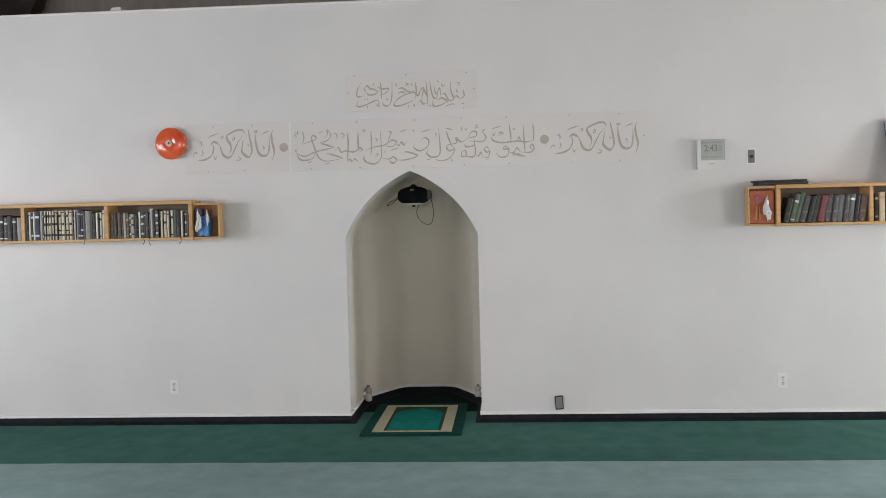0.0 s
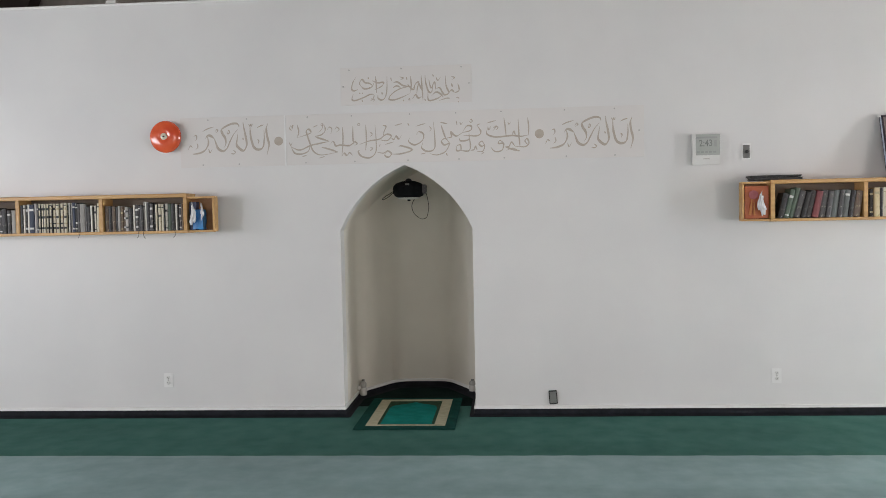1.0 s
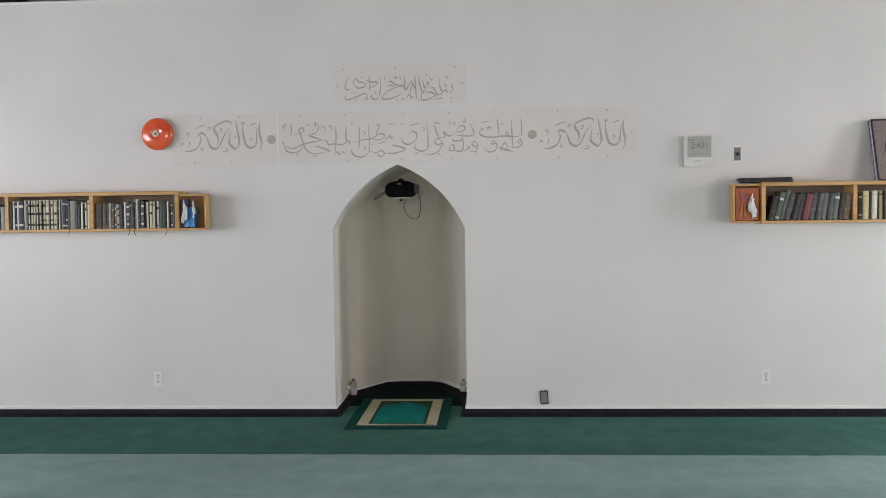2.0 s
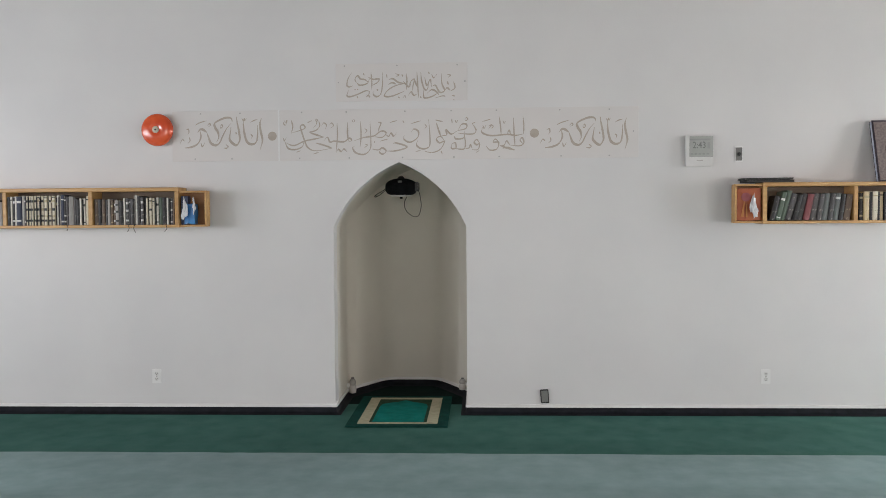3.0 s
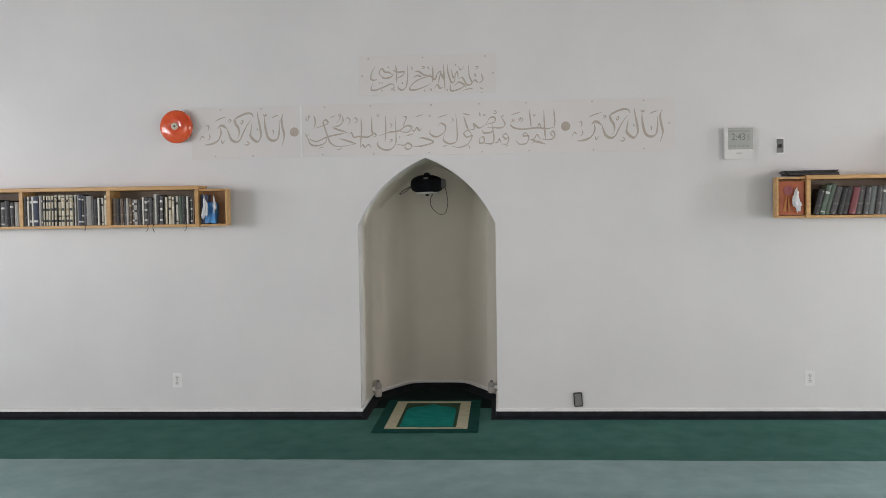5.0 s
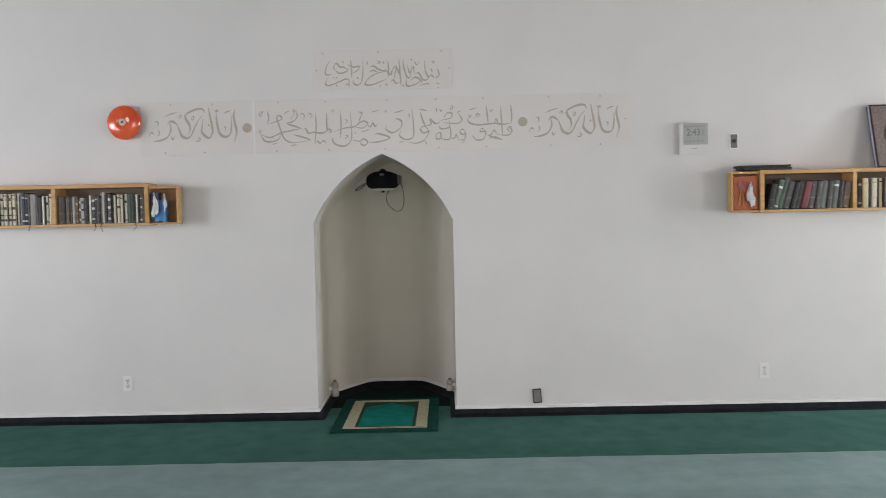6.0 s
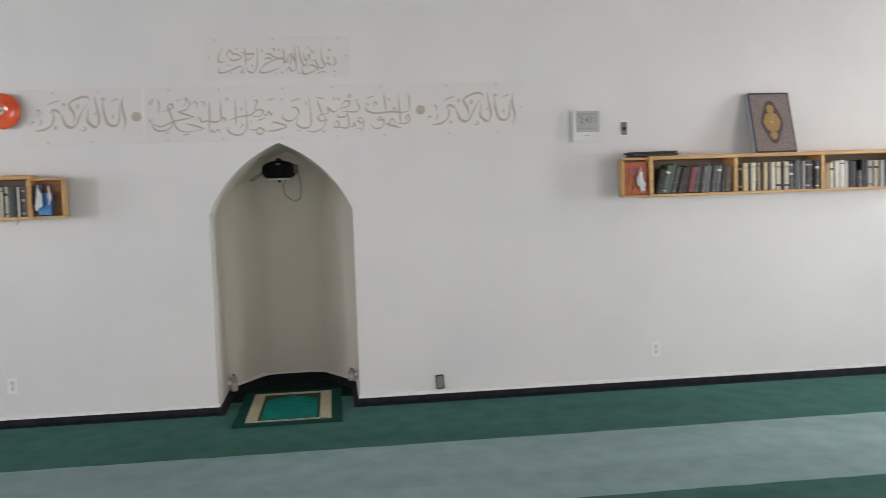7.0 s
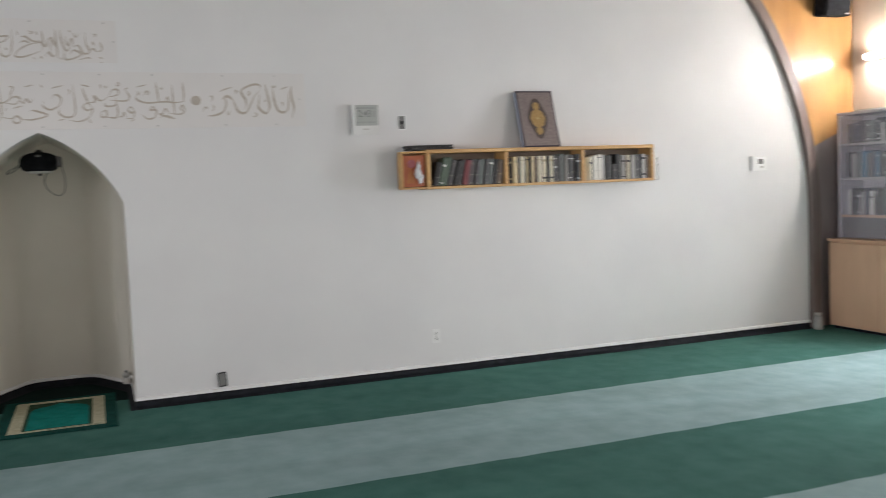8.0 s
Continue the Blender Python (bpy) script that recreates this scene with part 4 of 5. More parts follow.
def book(m, w, h, d, cover, bands="", label="", group="books on the wall shelves"):
    """A standing book: local x its thickness, y from the spine at 0 to the fore-edge at d, z up."""
    b = thing("book", m, label, "book", group)
    bulge, t = min(0.006, w * 0.2), 0.0025
    out = [(0, d), (0, 0.004)] + [(w / 2 - w / 2 * math.cos(math.pi * i / 6), 0.004 - bulge * math.sin(math.pi * i / 6)) for i in range(1, 6)] + [(w, 0.004), (w, d)]
    inn = [(w - t, d), (w - t, 0.006), (t, 0.006), (t, d)]
    bm = bmesh.new()
    ring = out + inn
    lo = [bm.verts.new((x, y, 0)) for x, y in ring]
    hi = [bm.verts.new((x, y, h)) for x, y in ring]
    n = len(ring)
    for i in range(n):
        j = (i + 1) % n
        bm.faces.new((lo[i], lo[j], hi[j], hi[i]))
    bm.faces.new(lo[::-1])
    bm.faces.new(hi)
    bmesh.ops.recalc_face_normals(bm, faces=bm.faces)
    part("cover", bm, COVERS[cover], b)
    part("page_block", boxed(t, w - t, 0.006, d - 0.004, 0.004, h - 0.005), PAPER, b, "cream page block")
    style = {"g": GILT, "s": SILVER, "k": DARKBAND, "w": COVERS["white"]}
    rng = random.Random(round(m.translation.x * 977) + round(m.translation.z * 31))
    sets = (((0.78, 0.86), (0.13, 0.20), (0.50, 0.58), (0.30, 0.34), (0.92, 0.95)), ((0.83, 0.87), (0.10, 0.15), (0.30, 0.35), (0.56, 0.60), (0.92, 0.95)),
            ((0.70, 0.78), (0.08, 0.12), (0.30, 0.36), (0.88, 0.91), (0.50, 0.54)), ((0.86, 0.90), (0.52, 0.60), (0.08, 0.14), (0.70, 0.74), (0.30, 0.34)))
    rows_ = sets[rng.randrange(4)] if len(bands) < 3 else sets[0]
    if bands in ("s", "ss") and rng.random() < 0.6:
        bands += "s"
    for ch, (f0, f1) in zip(bands, rows_):
        if ch not in style:
            continue
        bm = bmesh.new()
        pts = out[1:-1]
        a = [bm.verts.new((w / 2 + (x - w / 2) * 0.96, y - 0.0008, h * f0)) for x, y in pts]
        c = [bm.verts.new((w / 2 + (x - w / 2) * 0.96, y - 0.0008, h * f1)) for x, y in pts]
        for i in range(len(pts) - 1):
            bm.faces.new((a[i], a[i + 1], c[i + 1], c[i]))
        part("spine_band", bm, style[ch], b)
    return b


TONE = {"black": "black", "grey": "dark grey", "pale": "pale grey", "white": "white", "cream": "cream", "navy": "navy blue", "green": "dark green",
        "teal": "blue-grey", "red": "faded red", "brown": "brown", "azure": "bright blue", "tan": "tan"}


def book_row(x0, x1, y, z, spec, seed, hmax=0.235, depth=0.15, where="on a wooden wall shelf", group="books on the wall shelves", lean=None, turn=None):
    """Books side by side from x0, in the order given by spec: cover, bands, relative thickness, relative height."""
    rng = random.Random(seed)
    total = sum(s[2] for s in spec)
    unit = (x1 - x0) / total
    x = x0
    for cover_name, bands, rel, hrel in spec:
        w = rel * unit * 0.94
        h = hmax * hrel * rng.uniform(0.985, 1.0)
        a = lean(x) if lean else rng.choice((0, 0, 0, rng.uniform(-1.2, 1.2)))
        label = "%s hardback book%s %s" % (TONE[cover_name], " with banded spine" if bands else "", where)
        dy = rng.uniform(-0.008, 0.012)
        lift = abs(math.sin(radians(a))) * w if a > 0 else 0.0
        base = pose(x, y + dy, z + lift + 0.0005, 0, a, 0)
        book((turn @ base) if turn else base, w, h, depth * rng.uniform(0.9, 1.0), cover_name, bands, label, group)
        x += rel * unit


# ---- the two wall shelves ----
SHELF_Z0, SHELF_Z1, SHELF_Y, BOARD = 1.524, 1.840, -0.20, 0.030


def wall_shelf(x0, x1, dividers, label):
    s = thing("wall_shelf", pose(0, 0, SHELF_Z0), label, "shelf", "wall bookshelves")
    h = SHELF_Z1 - SHELF_Z0
    part("bottom_board", boxed(x0, x1, SHELF_Y, -0.006, 0, 0.022, 0.002), SHELFWOOD, s)
    part("top_board", boxed(x0, x1, SHELF_Y - 0.004, -0.006, h - BOARD, h, 0.003), SHELFWOOD, s)
    part("back_board", boxed(x0, x1, -0.0055, -0.0005, 0.001, h - 0.001), SHELFBACK, s, "dull brown back board")
    for x in dividers:
        part("divider", boxed(x - 0.015, x + 0.015, SHELF_Y - 0.002, -0.006, 0.0222, h - BOARD - 0.0002, 0.002), SHELFWOOD, s)
    return s


wall_shelf(-3.84, -1.728, (-3.822, -3.132, -2.437, -1.744), "long honey-coloured wooden wall shelf full of books")
wall_shelf(2.812, 4.947, (2.829, 3.513, 4.234, 4.931), "long honey-coloured wooden wall shelf holding leaning books")


def end_box(x0, x1, z1, outer, label):
    """The small open box fixed at a shelf's end; it is less deep than the shelf and clear of the wall."""
    s = thing("end_box", pose(0, 0, 1.531), label, "shelf box", "shelf end boxes")
    h, f, r = z1 - 1.531, -0.188, -0.090
    part("bottom_board", boxed(x0, x1, f, r, 0, 0.014, 0.002), SHELFWOOD, s)
    part("top_board", boxed(x0, x1, f, r, h - 0.014, h, 0.002), SHELFWOOD, s)
    a, b = (x1 - 0.014, x1) if outer > 0 else (x0, x0 + 0.014)
    part("side_board", boxed(a, b, f + 0.002, r, 0.0142, h - 0.0142, 0.001), SHELFWOOD, s)
    part("back_board", boxed(min(x0, a) if outer > 0 else b, a if outer > 0 else x1, r - 0.006, r, 0.0142, h - 0.0142), ENDWOOD, s, "brown back board")
    for zz in (0.002, h - 0.002):
        # the lip waves along the front and runs a little past the outer side
        e0, e1 = (x0, x1 + 0.012) if outer > 0 else (x0 - 0.012, x1)
        pts = [(e0 + (e1 - e0) * k / 16, f - 0.001 - 0.010 * math.sin(math.pi * k / 16) ** 0.5 * (0.7 + 0.3 * math.cos(9 * k / 16))) for k in range(17)]
        lip = prism(bmesh.new(), [(x, y) for x, y in pts] + [(e1, f - 0.0005), (e0, f - 0.0005)], -zz - 0.003, -zz + 0.003)
        bmesh.ops.transform(lip, matrix=Matrix(((1, 0, 0, 0), (0, 0, 1, 0), (0, -1, 0, 0), (0, 0, 0, 1))), verts=lip.verts)
        part("front_lip", lip, SHELFWOOD, s, "thin curved wooden lip")
    return s


end_box(-1.727, -1.512, 1.812, 1, "small wooden box at the shelf's end, holding tissues")
end_box(2.604, 2.811, 1.828, -1, "small wooden box at the shelf's end, holding a red carton")


def crumple(bm, amount, seed, scale=22):
    for v in bm.verts:
        v.co += Vector(noise.noise_vector(v.co * scale + Vector((seed, 0, 0)))) * amount
    return bm


def fine_box(x0, x1, y0, y1, z0, z1, cuts=6):
    bm = boxed(x0, x1, y0, y1, z0, z1)
    bmesh.ops.subdivide_edges(bm, edges=bm.edges, cuts=cuts, use_grid_fill=True)
    return bm


def tissue_tuft(x, y, z, w, h, seed):
    """A pulled-out tissue: a crumpled, upright wad with folds."""
    bm = bmesh.new()
    bmesh.ops.create_icosphere(bm, subdivisions=4, radius=1.0)
    for v in bm.verts:
        n = noise.noise(v.co * 1.7 + Vector((seed, 0, 0))) * 0.55 + noise.noise(v.co * 5.0 + Vector((0, seed, 0))) * 0.28
        c = v.co * (1 + n)
        lean = 0.25 * math.sin(2.2 * c.z + seed)
        v.co = Vector((x + w * 0.5 * (c.x * (0.75 - 0.35 * c.z) + lean), y + 0.016 * c.y, z + h * 0.5 * (1 + c.z)))
    return bm


pack = thing("tissue_pack", pose(-1.650, -0.144, 1.5455) @ Matrix.Diagonal((0.88, 0.8, 1, 1)), "blue printed tissue pack with white tissue hanging out", "tissue pack")
part("wrapper", crumple(fine_box(-0.045, 0.050, -0.05, 0.05, 0.006, 0.165), 0.010, 2.0), BAGBLUE, pack, "crumpled blue wrapper", smooth=True)
part("card", boxed(-0.080, -0.015, -0.03, 0.055, 0.0, 0.225, 0.003), BAGNAVY, pack, "dark blue card sleeve")
part("tissue", tissue_tuft(-0.035, -0.078, 0.050, 0.058, 0.15, 1.0), TISSUE, pack, "white crumpled tissue", smooth=True)
part("tissue", tissue_tuft(0.050, -0.074, 0.10, 0.030, 0.11, 2.6), TISSUE, pack, "white crumpled tissue", smooth=True)

carton = thing("tissue_carton", pose(2.70, -0.10, 1.5455), "orange-red printed tissue carton with white tissue", "tissue box")
part("carton", crumple(fine_box(-0.074, 0.104, -0.072, 0.000, 0.004, 0.252, 4), 0.004, 5.0, 12), BOXRED, carton, "orange-red card carton")
part("print", prism(bmesh.new(), [(-0.01 + 0.036 * math.cos(radians(a)), 0.185 + 0.034 * math.sin(radians(a))) for a in range(0, 360, 24)], -0.0802, -0.0765), BOXPINK, carton, "round pink print")
part("print", prism(bmesh.new(), [(-0.048, 0.035), (-0.028, 0.03), (-0.018, 0.15), (-0.025, 0.155)], -0.0802, -0.0765), BOXORANGE, carton, "orange streak print")
part("print", prism(bmesh.new(), [(-0.012, 0.03), (0.004, 0.03), (-0.004, 0.13), (-0.010, 0.13)], -0.0802, -0.0765), BOXORANGE, carton, "orange streak print")
part("tissue", tissue_tuft(0.045, -0.096, 0.045, 0.062, 0.145, 4.2), TISSUE, carton, "white crumpled tissue", smooth=True)

FLOOR_Z = SHELF_Z0 + 0.022
ROW_Y = SHELF_Y + 0.012
book_row(-3.80, -3.155, ROW_Y, FLOOR_Z, [("black", "ss", 1.1, .9), ("grey", "s", 1, .95), ("black", "", 1, .9), ("black", "sss", 1.2, .92), ("black", "sss", 1.2, .92), ("black", "sss", 1.2, .92),
         ("grey", "", 1, .85), ("black", "", .8, .88), ("black", "sss", 1.1, .93), ("black", "sss", 1.1, .93), ("black", "ss", 1.1, .93), ("grey", "s", .9, .86), ("black", "", 1.0, .90), ("grey", "s", .8, .84), ("pale", "", .9, .84)], 1, 0.225)
# the slimmest black and brown volumes are fillers, dark as shaded gaps between spines
book_row(-3.112, -2.458, ROW_Y, FLOOR_Z, [("black", "", 6, 0.95), ("white", "k", 3.5, 0.98), ("black", "s", 5, 0.96), ("white", "", 4, 0.98), ("navy", "s", 11, 0.97), ("pale", "", 5, 1.0), ("grey", "s", 3, 0.97), ("cream", "kkk", 4.2, 0.99), ("black", "", 1.6, 0.96), ("cream", "kkk", 4.2, 0.99), ("black", "", 1.6, 0.96), ("cream", "kkk", 4.2, 0.99), ("black", "", 1.6, 0.96), ("cream", "kkk", 4.2, 0.99), ("black", "", 1.6, 0.96), ("cream", "gkkgk", 6.2, 1.0), ("black", "g", 2.0, 0.97), ("cream", "kkgk", 6.2, 1.0), ("brown", "g", 2.0, 0.97), ("cream", "gkkgk", 6.2, 1.0), ("black", "g", 2.0, 0.97), ("cream", "kkgk", 6.2, 1.0), ("brown", "g", 2.0, 0.97), ("cream", "gkkgk", 6.2, 1.0), ("black", "g", 2.0, 0.97), ("white", "", 4, 1.0), ("black", "", 3, 0.97), ("pale", "", 2.5, 1.0), ("navy", "s", 6, 1.01), ("black", "ss", 5, 1.0), ("grey", "", 6, 0.97), ("pale", "", 11, 0.96), ("grey", "", 4, 0.92), ("black", "", 8, 0.86), ("white", "", 3.6, 0.9), ("black", "", 3, 0.87), ("white", "kk", 4, 0.9), ("black", "", 2, 0.9), ("cream", "k", 5, 0.97)], 2, 0.238)
book_row(-2.415, -1.768, ROW_Y, FLOOR_Z, [("brown", "", 8, 0.88), ("black", "", 6, 0.87), ("brown", "", 6, 0.86), ("grey", "", 4.5, 0.85), ("pale", "", 4, 0.88), ("brown", "gg", 5, 0.85), ("brown", "sss", 5, 0.84), ("pale", "kkk", 5.5, 0.83), ("black", "", 7, 0.8), ("white", "", 3.2, 0.9), ("grey", "ss", 6, 0.89), ("black", "s", 4, 0.88), ("grey", "", 5, 0.87), ("pale", "k", 3, 0.99), ("white", "", 3.4, 1.0), ("black", "", 6, 0.97), ("grey", "sss", 5, 0.93), ("black", "", 4.5, 0.92), ("cream", "", 3, 0.9), ("black", "", 2, 0.88), ("cream", "kk", 5, 0.91), ("black", "", 1.6, 0.9), ("cream", "k", 3.5, 0.9), ("black", "", 2, 0.9), ("white", "kk", 4.4, 0.92), ("green", "", 7, 0.92), ("black", "", 7, 0.92), ("white", "", 3, 0.9), ("black", "", 3, 0.88), ("grey", "ss", 4, 0.88), ("brown", "", 3, 0.9)], 3, 0.236)
book_row(2.865, 3.475, ROW_Y, FLOOR_Z, [("black", "", 1.1, .85), ("green", "s", .9, 1.0), ("green", "", 1.0, 1.03), ("grey", "", 1.2, .93), ("black", "", .9, .9), ("grey", "", 1.2, .92), ("red", "", 1.2, .90), ("grey", "", 1.3, .92), ("grey", "", .9, .9),
         ("teal", "", 1.2, .92), ("grey", "", .9, .92), ("teal", "s", 1.1, .92), ("black", "", .9, .90), ("brown", "", 1.3, .88)], 4, 0.225, lean=lambda x: 11.0 + 4.0 * math.sin(9 * x))
# narrow black fillers again paint the shade between tan and cream spines
book_row(3.545, 4.205, ROW_Y, FLOOR_Z, [("black", "gg", 0.8, 0.92), ("tan", "g", 1.1, 0.97), ("black", "", 0.5, 0.95), ("cream", "g", 1.1, 0.97), ("black", "", 0.4, 0.95), ("tan", "k", 0.8, 0.97), ("black", "", 0.4, 0.95), ("tan", "g", 0.8, 0.97), ("brown", "", 0.8, 0.95), ("cream", "g", 0.9, 0.97), ("brown", "", 0.4, 0.96), ("cream", "gk", 1.1, 0.98), ("black", "", 0.5, 0.95), ("cream", "gk", 1.1, 0.98), ("grey", "ss", 0.8, 0.97), ("black", "", 0.8, 0.95), ("teal", "", 1.2, 1.03), ("pale", "", 0.6, 0.97), ("black", "s", 1.0, 0.99), ("grey", "s", 0.9, 0.98), ("black", "s", 1.0, 1.0)], 5, 0.228)
book_row(4.264, 4.905, ROW_Y, FLOOR_Z, [("tan", "", 0.8, 0.86), ("cream", "k", 0.8, 0.9), ("black", "", 0.4, 0.88), ("white", "", 0.9, 0.94), ("white", "k", 1.0, 0.98), ("pale", "", 0.8, 0.95), ("black", "", 1.8, 0.93), ("grey", "", 1.0, 0.6), ("black", "", 1.0, 0.97), ("pale", "kk", 1.1, 0.93), ("brown", "", 0.5, 0.9), ("cream", "k", 1.0, 0.93), ("pale", "", 0.9, 0.92), ("grey", "", 1.2, 0.9), ("black", "", 0.5, 0.92), ("pale", "kk", 1.0, 0.95), ("brown", "", 0.9, 0.9)], 6, 0.226)


def ribbon(x, length, seed, parent_label):
    r = thing("bookmark_ribbon", pose(x, SHELF_Y - 0.002, FLOOR_Z), parent_label, "ribbon", "bookmark ribbons")
    wire("ribbon", [(0, 0.02, 0.002), (0, -0.005, 0.001), (0.006 * seed, -0.008, -length * 0.5), (-0.008 * seed, -0.007, -length)], 0.0022, RIBBON, r)


for x, l, s in ((-2.13, 0.055, 1), (-2.08, 0.060, -1), (-1.83, 0.055, 1.4), (-2.62, 0.045, 0.7)):
    ribbon(x, l, s, "thin dark bookmark ribbon hanging over the shelf")

# clear acrylic holder at the far end of the second shelf
holder = thing("acrylic_holder", pose(4.948, -0.10, 1.53), "clear acrylic leaflet holder at the shelf's end", "leaflet holder")
part("back_plate", boxed(0.0, 0.004, -0.085, 0.09, 0.0, 0.27), ACRYLIC, holder)
part("front_plate", boxed(0.045, 0.049, -0.085, 0.09, 0.0, 0.20), ACRYLIC, holder)
part("base", boxed(0.0045, 0.0445, -0.085, 0.09, 0.0, 0.004), ACRYLIC, holder)
part("leaflet", boxed(0.008, 0.040, -0.078, 0.08, 0.0045, 0.245, 0.004), WHITEPL, holder, "white folded leaflets")

# large decorated volume leaning on the wall, and flat black volumes
TILT = math.degrees(math.asin(0.140 / 0.485))
big = thing("large_book", pose(3.852, -0.198, SHELF_Z1 + 0.001, -TILT) @ Matrix.Diagonal((1, 1, 1.025, 1)), "large plum-brown volume with a gold medallion, leaning on the wall", "book")
part("front_cover", boxed(-0.172, 0.172, 0.0, 0.004, 0.0, 0.487, 0.0015), MUSHAFEDGE, big, "dark border of the cover")
part("back_cover", boxed(-0.172, 0.172, 0.038, 0.042, 0.0, 0.487, 0.0015), MUSHAFEDGE, big)
part("page_block", boxed(-0.169, 0.164, 0.0042, 0.0378, 0.006, 0.481), PAPERBLUE, big, "pale blue-white page edges")
part("spine", boxed(0.165, 0.172, 0.0042, 0.0378, 0.0, 0.487), MUSHAFEDGE, big)
part("cover_field", boxed(-0.158, 0.160, -0.0012, -0.0002, 0.012, 0.474), MUSHAF, big, "speckled plum-brown field")


def ogee(w, h, n=40):
    pts = []
    for i in range(n):
        a = 2 * math.pi * i / n
        r = 1 + 0.10 * math.cos(4 * a)
        pts.append((w * math.cos(a) * r, h * math.sin(a) * (1 + 0.12 * abs(math.sin(a)) ** 6)))
    return pts


part("medallion_ground", prism(bmesh.new(), [(x, 0.246 + z) for x, z in ogee(0.084, 0.158)], -0.0022, -0.0013), MUSHAFDARK, big, "dark ogee medallion")
part("medallion", prism(bmesh.new(), [(0.066 * math.cos(a / 12 * math.pi) * (1 + 0.05 * math.cos(a * 4 / 12 * math.pi * 2)), 0.246 + 0.080 * math.sin(a / 12 * math.pi)) for a in range(24)], -0.0032, -0.0023), GOLD, big, "round gold medallion")
for zc in (0.352, 0.140):
    part("medallion_tip", prism(bmesh.new(), [(0.030 * math.cos(a / 8 * math.pi), zc + 0.036 * math.sin(a / 8 * math.pi)) for a in range(16)], -0.0032, -0.0023), GOLD, big, "gold lobe")
part("medallion_heart", prism(bmesh.new(), [(0.018 * math.cos(a / 6 * math.pi), 0.246 + 0.010 * math.sin(a / 6 * math.pi)) for a in range(12)], -0.0040, -0.0033), BRASS, big)


def flat_book(m, w, d, h, label):
    f = thing("flat_book", m, label, "book", "flat black volumes")
    part("cover", boxed(0, w, 0, d, 0, 0.004, 0.001), COVERS["black"], f)
    part("cover", boxed(0, w, 0, d, h - 0.004, h, 0.001), COVERS["black"], f)
    part("page_block", boxed(0.004, w - 0.004, 0.004, d - 0.002, 0.0042, h - 0.0042), DARKSLOT, f, "dark page edges")
    return f


flat_book(pose(2.69, -0.188, SHELF_Z1 + 0.001, 0, 0, 1.5), 0.37, 0.17, 0.020, "thin black volume lying flat on the shelf")
flat_book(pose(2.665, -0.178, SHELF_Z1 + 0.0215, 0, -0.4, -1.0), 0.385, 0.15, 0.014, "thin black booklet lying on another volume")

# ---- in the niche ----
rug = thing("prayer_rug", pose(0.0, -0.455, 0.001), "green prayer rug with a cream border, on the carpet", "rug")


def sheet(pts, z0, z1, seed=0):
    bm = bmesh.new()
    lo = [bm.verts.new((x, y, z0)) for x, y in pts]
    hi = [bm.verts.new((x, y, z1)) for x, y in pts]
    bm.faces.new(lo[::-1]), bm.faces.new(hi)
    for i in range(len(pts)):
        j = (i + 1) % len(pts)
        bm.faces.new((lo[i], lo[j], hi[j], hi[i]))
    bmesh.ops.recalc_face_normals(bm, faces=bm.faces)
    return bm


rng = random.Random(8)
edge = [(x / 100, rng.uniform(-0.004, 0.004)) for x in range(-39, 40, 2)] + [(0.392, y / 100) for y in range(4, 111, 5)] + [(x / 100, 1.115 + rng.uniform(-0.004, 0.004)) for x in range(39, -40, -2)] + [(-0.392, y / 100) for y in range(109, 2, -5)]
part("border", sheet(edge, 0.0, 0.006), RUGDARK, rug, "dark green outer border")
for a, b, c, d in ((-0.31, 0.31, 0.088, 0.125), (-0.31, 0.31, 0.975, 1.04), (-0.31, -0.225, 0.1252, 0.9748), (0.225, 0.31, 0.1252, 0.9748)):
    part("cream_band", sheet([(a, c), (b, c), (b, d), (a, d)], 0.0062, 0.0085), RUGCREAM, rug, "cream patterned band")
part("inner_border", sheet([(-0.2248, 0.1255), (0.2248, 0.1255), (0.2248, 0.9745), (-0.2248, 0.9745)], 0.0062, 0.0075), RUGOLIVE, rug, "olive green inner border")
field = [(-0.2, 0.145), (0.2, 0.145), (0.2, 0.70), (0.185, 0.78), (0.13, 0.83), (0.07, 0.86), (0.0, 0.93), (-0.07, 0.86), (-0.13, 0.83), (-0.185, 0.78), (-0.2, 0.70)]
part("field", sheet(field, 0.0077, 0.009), RUGTEAL, rug, "teal arched field")
for i in range(24):
    x = -0.06 + 0.33 * i / 23
    part("stitch", sheet([(x, 0.090), (x + 0.006, 0.090), (x + 0.010, 0.108), (x + 0.004, 0.108)], 0.0087, 0.0094), RUGOLIVE, rug)
bm = bmesh.new()
rng = random.Random(12)
for i in range(150):
    x = -0.39 + 0.78 * i / 149
    dx, l = rng.uniform(-0.006, 0.006), rng.uniform(0.018, 0.032)
    vs = [bm.verts.new(c) for c in ((x, 0.0, 0.004), (x + 0.003, 0.0, 0.004), (x + 0.003 + dx, -l, 0.001), (x + dx, -l, 0.001), (x, 0.0, 0.001), (x + 0.003, 0.0, 0.001))]
    bm.faces.new((vs[0], vs[1], vs[2], vs[3]))
    bm.faces.new((vs[4], vs[3], vs[2], vs[5]))
part("fringe", bm, RUGDARK, rug, "short dark green fringe")


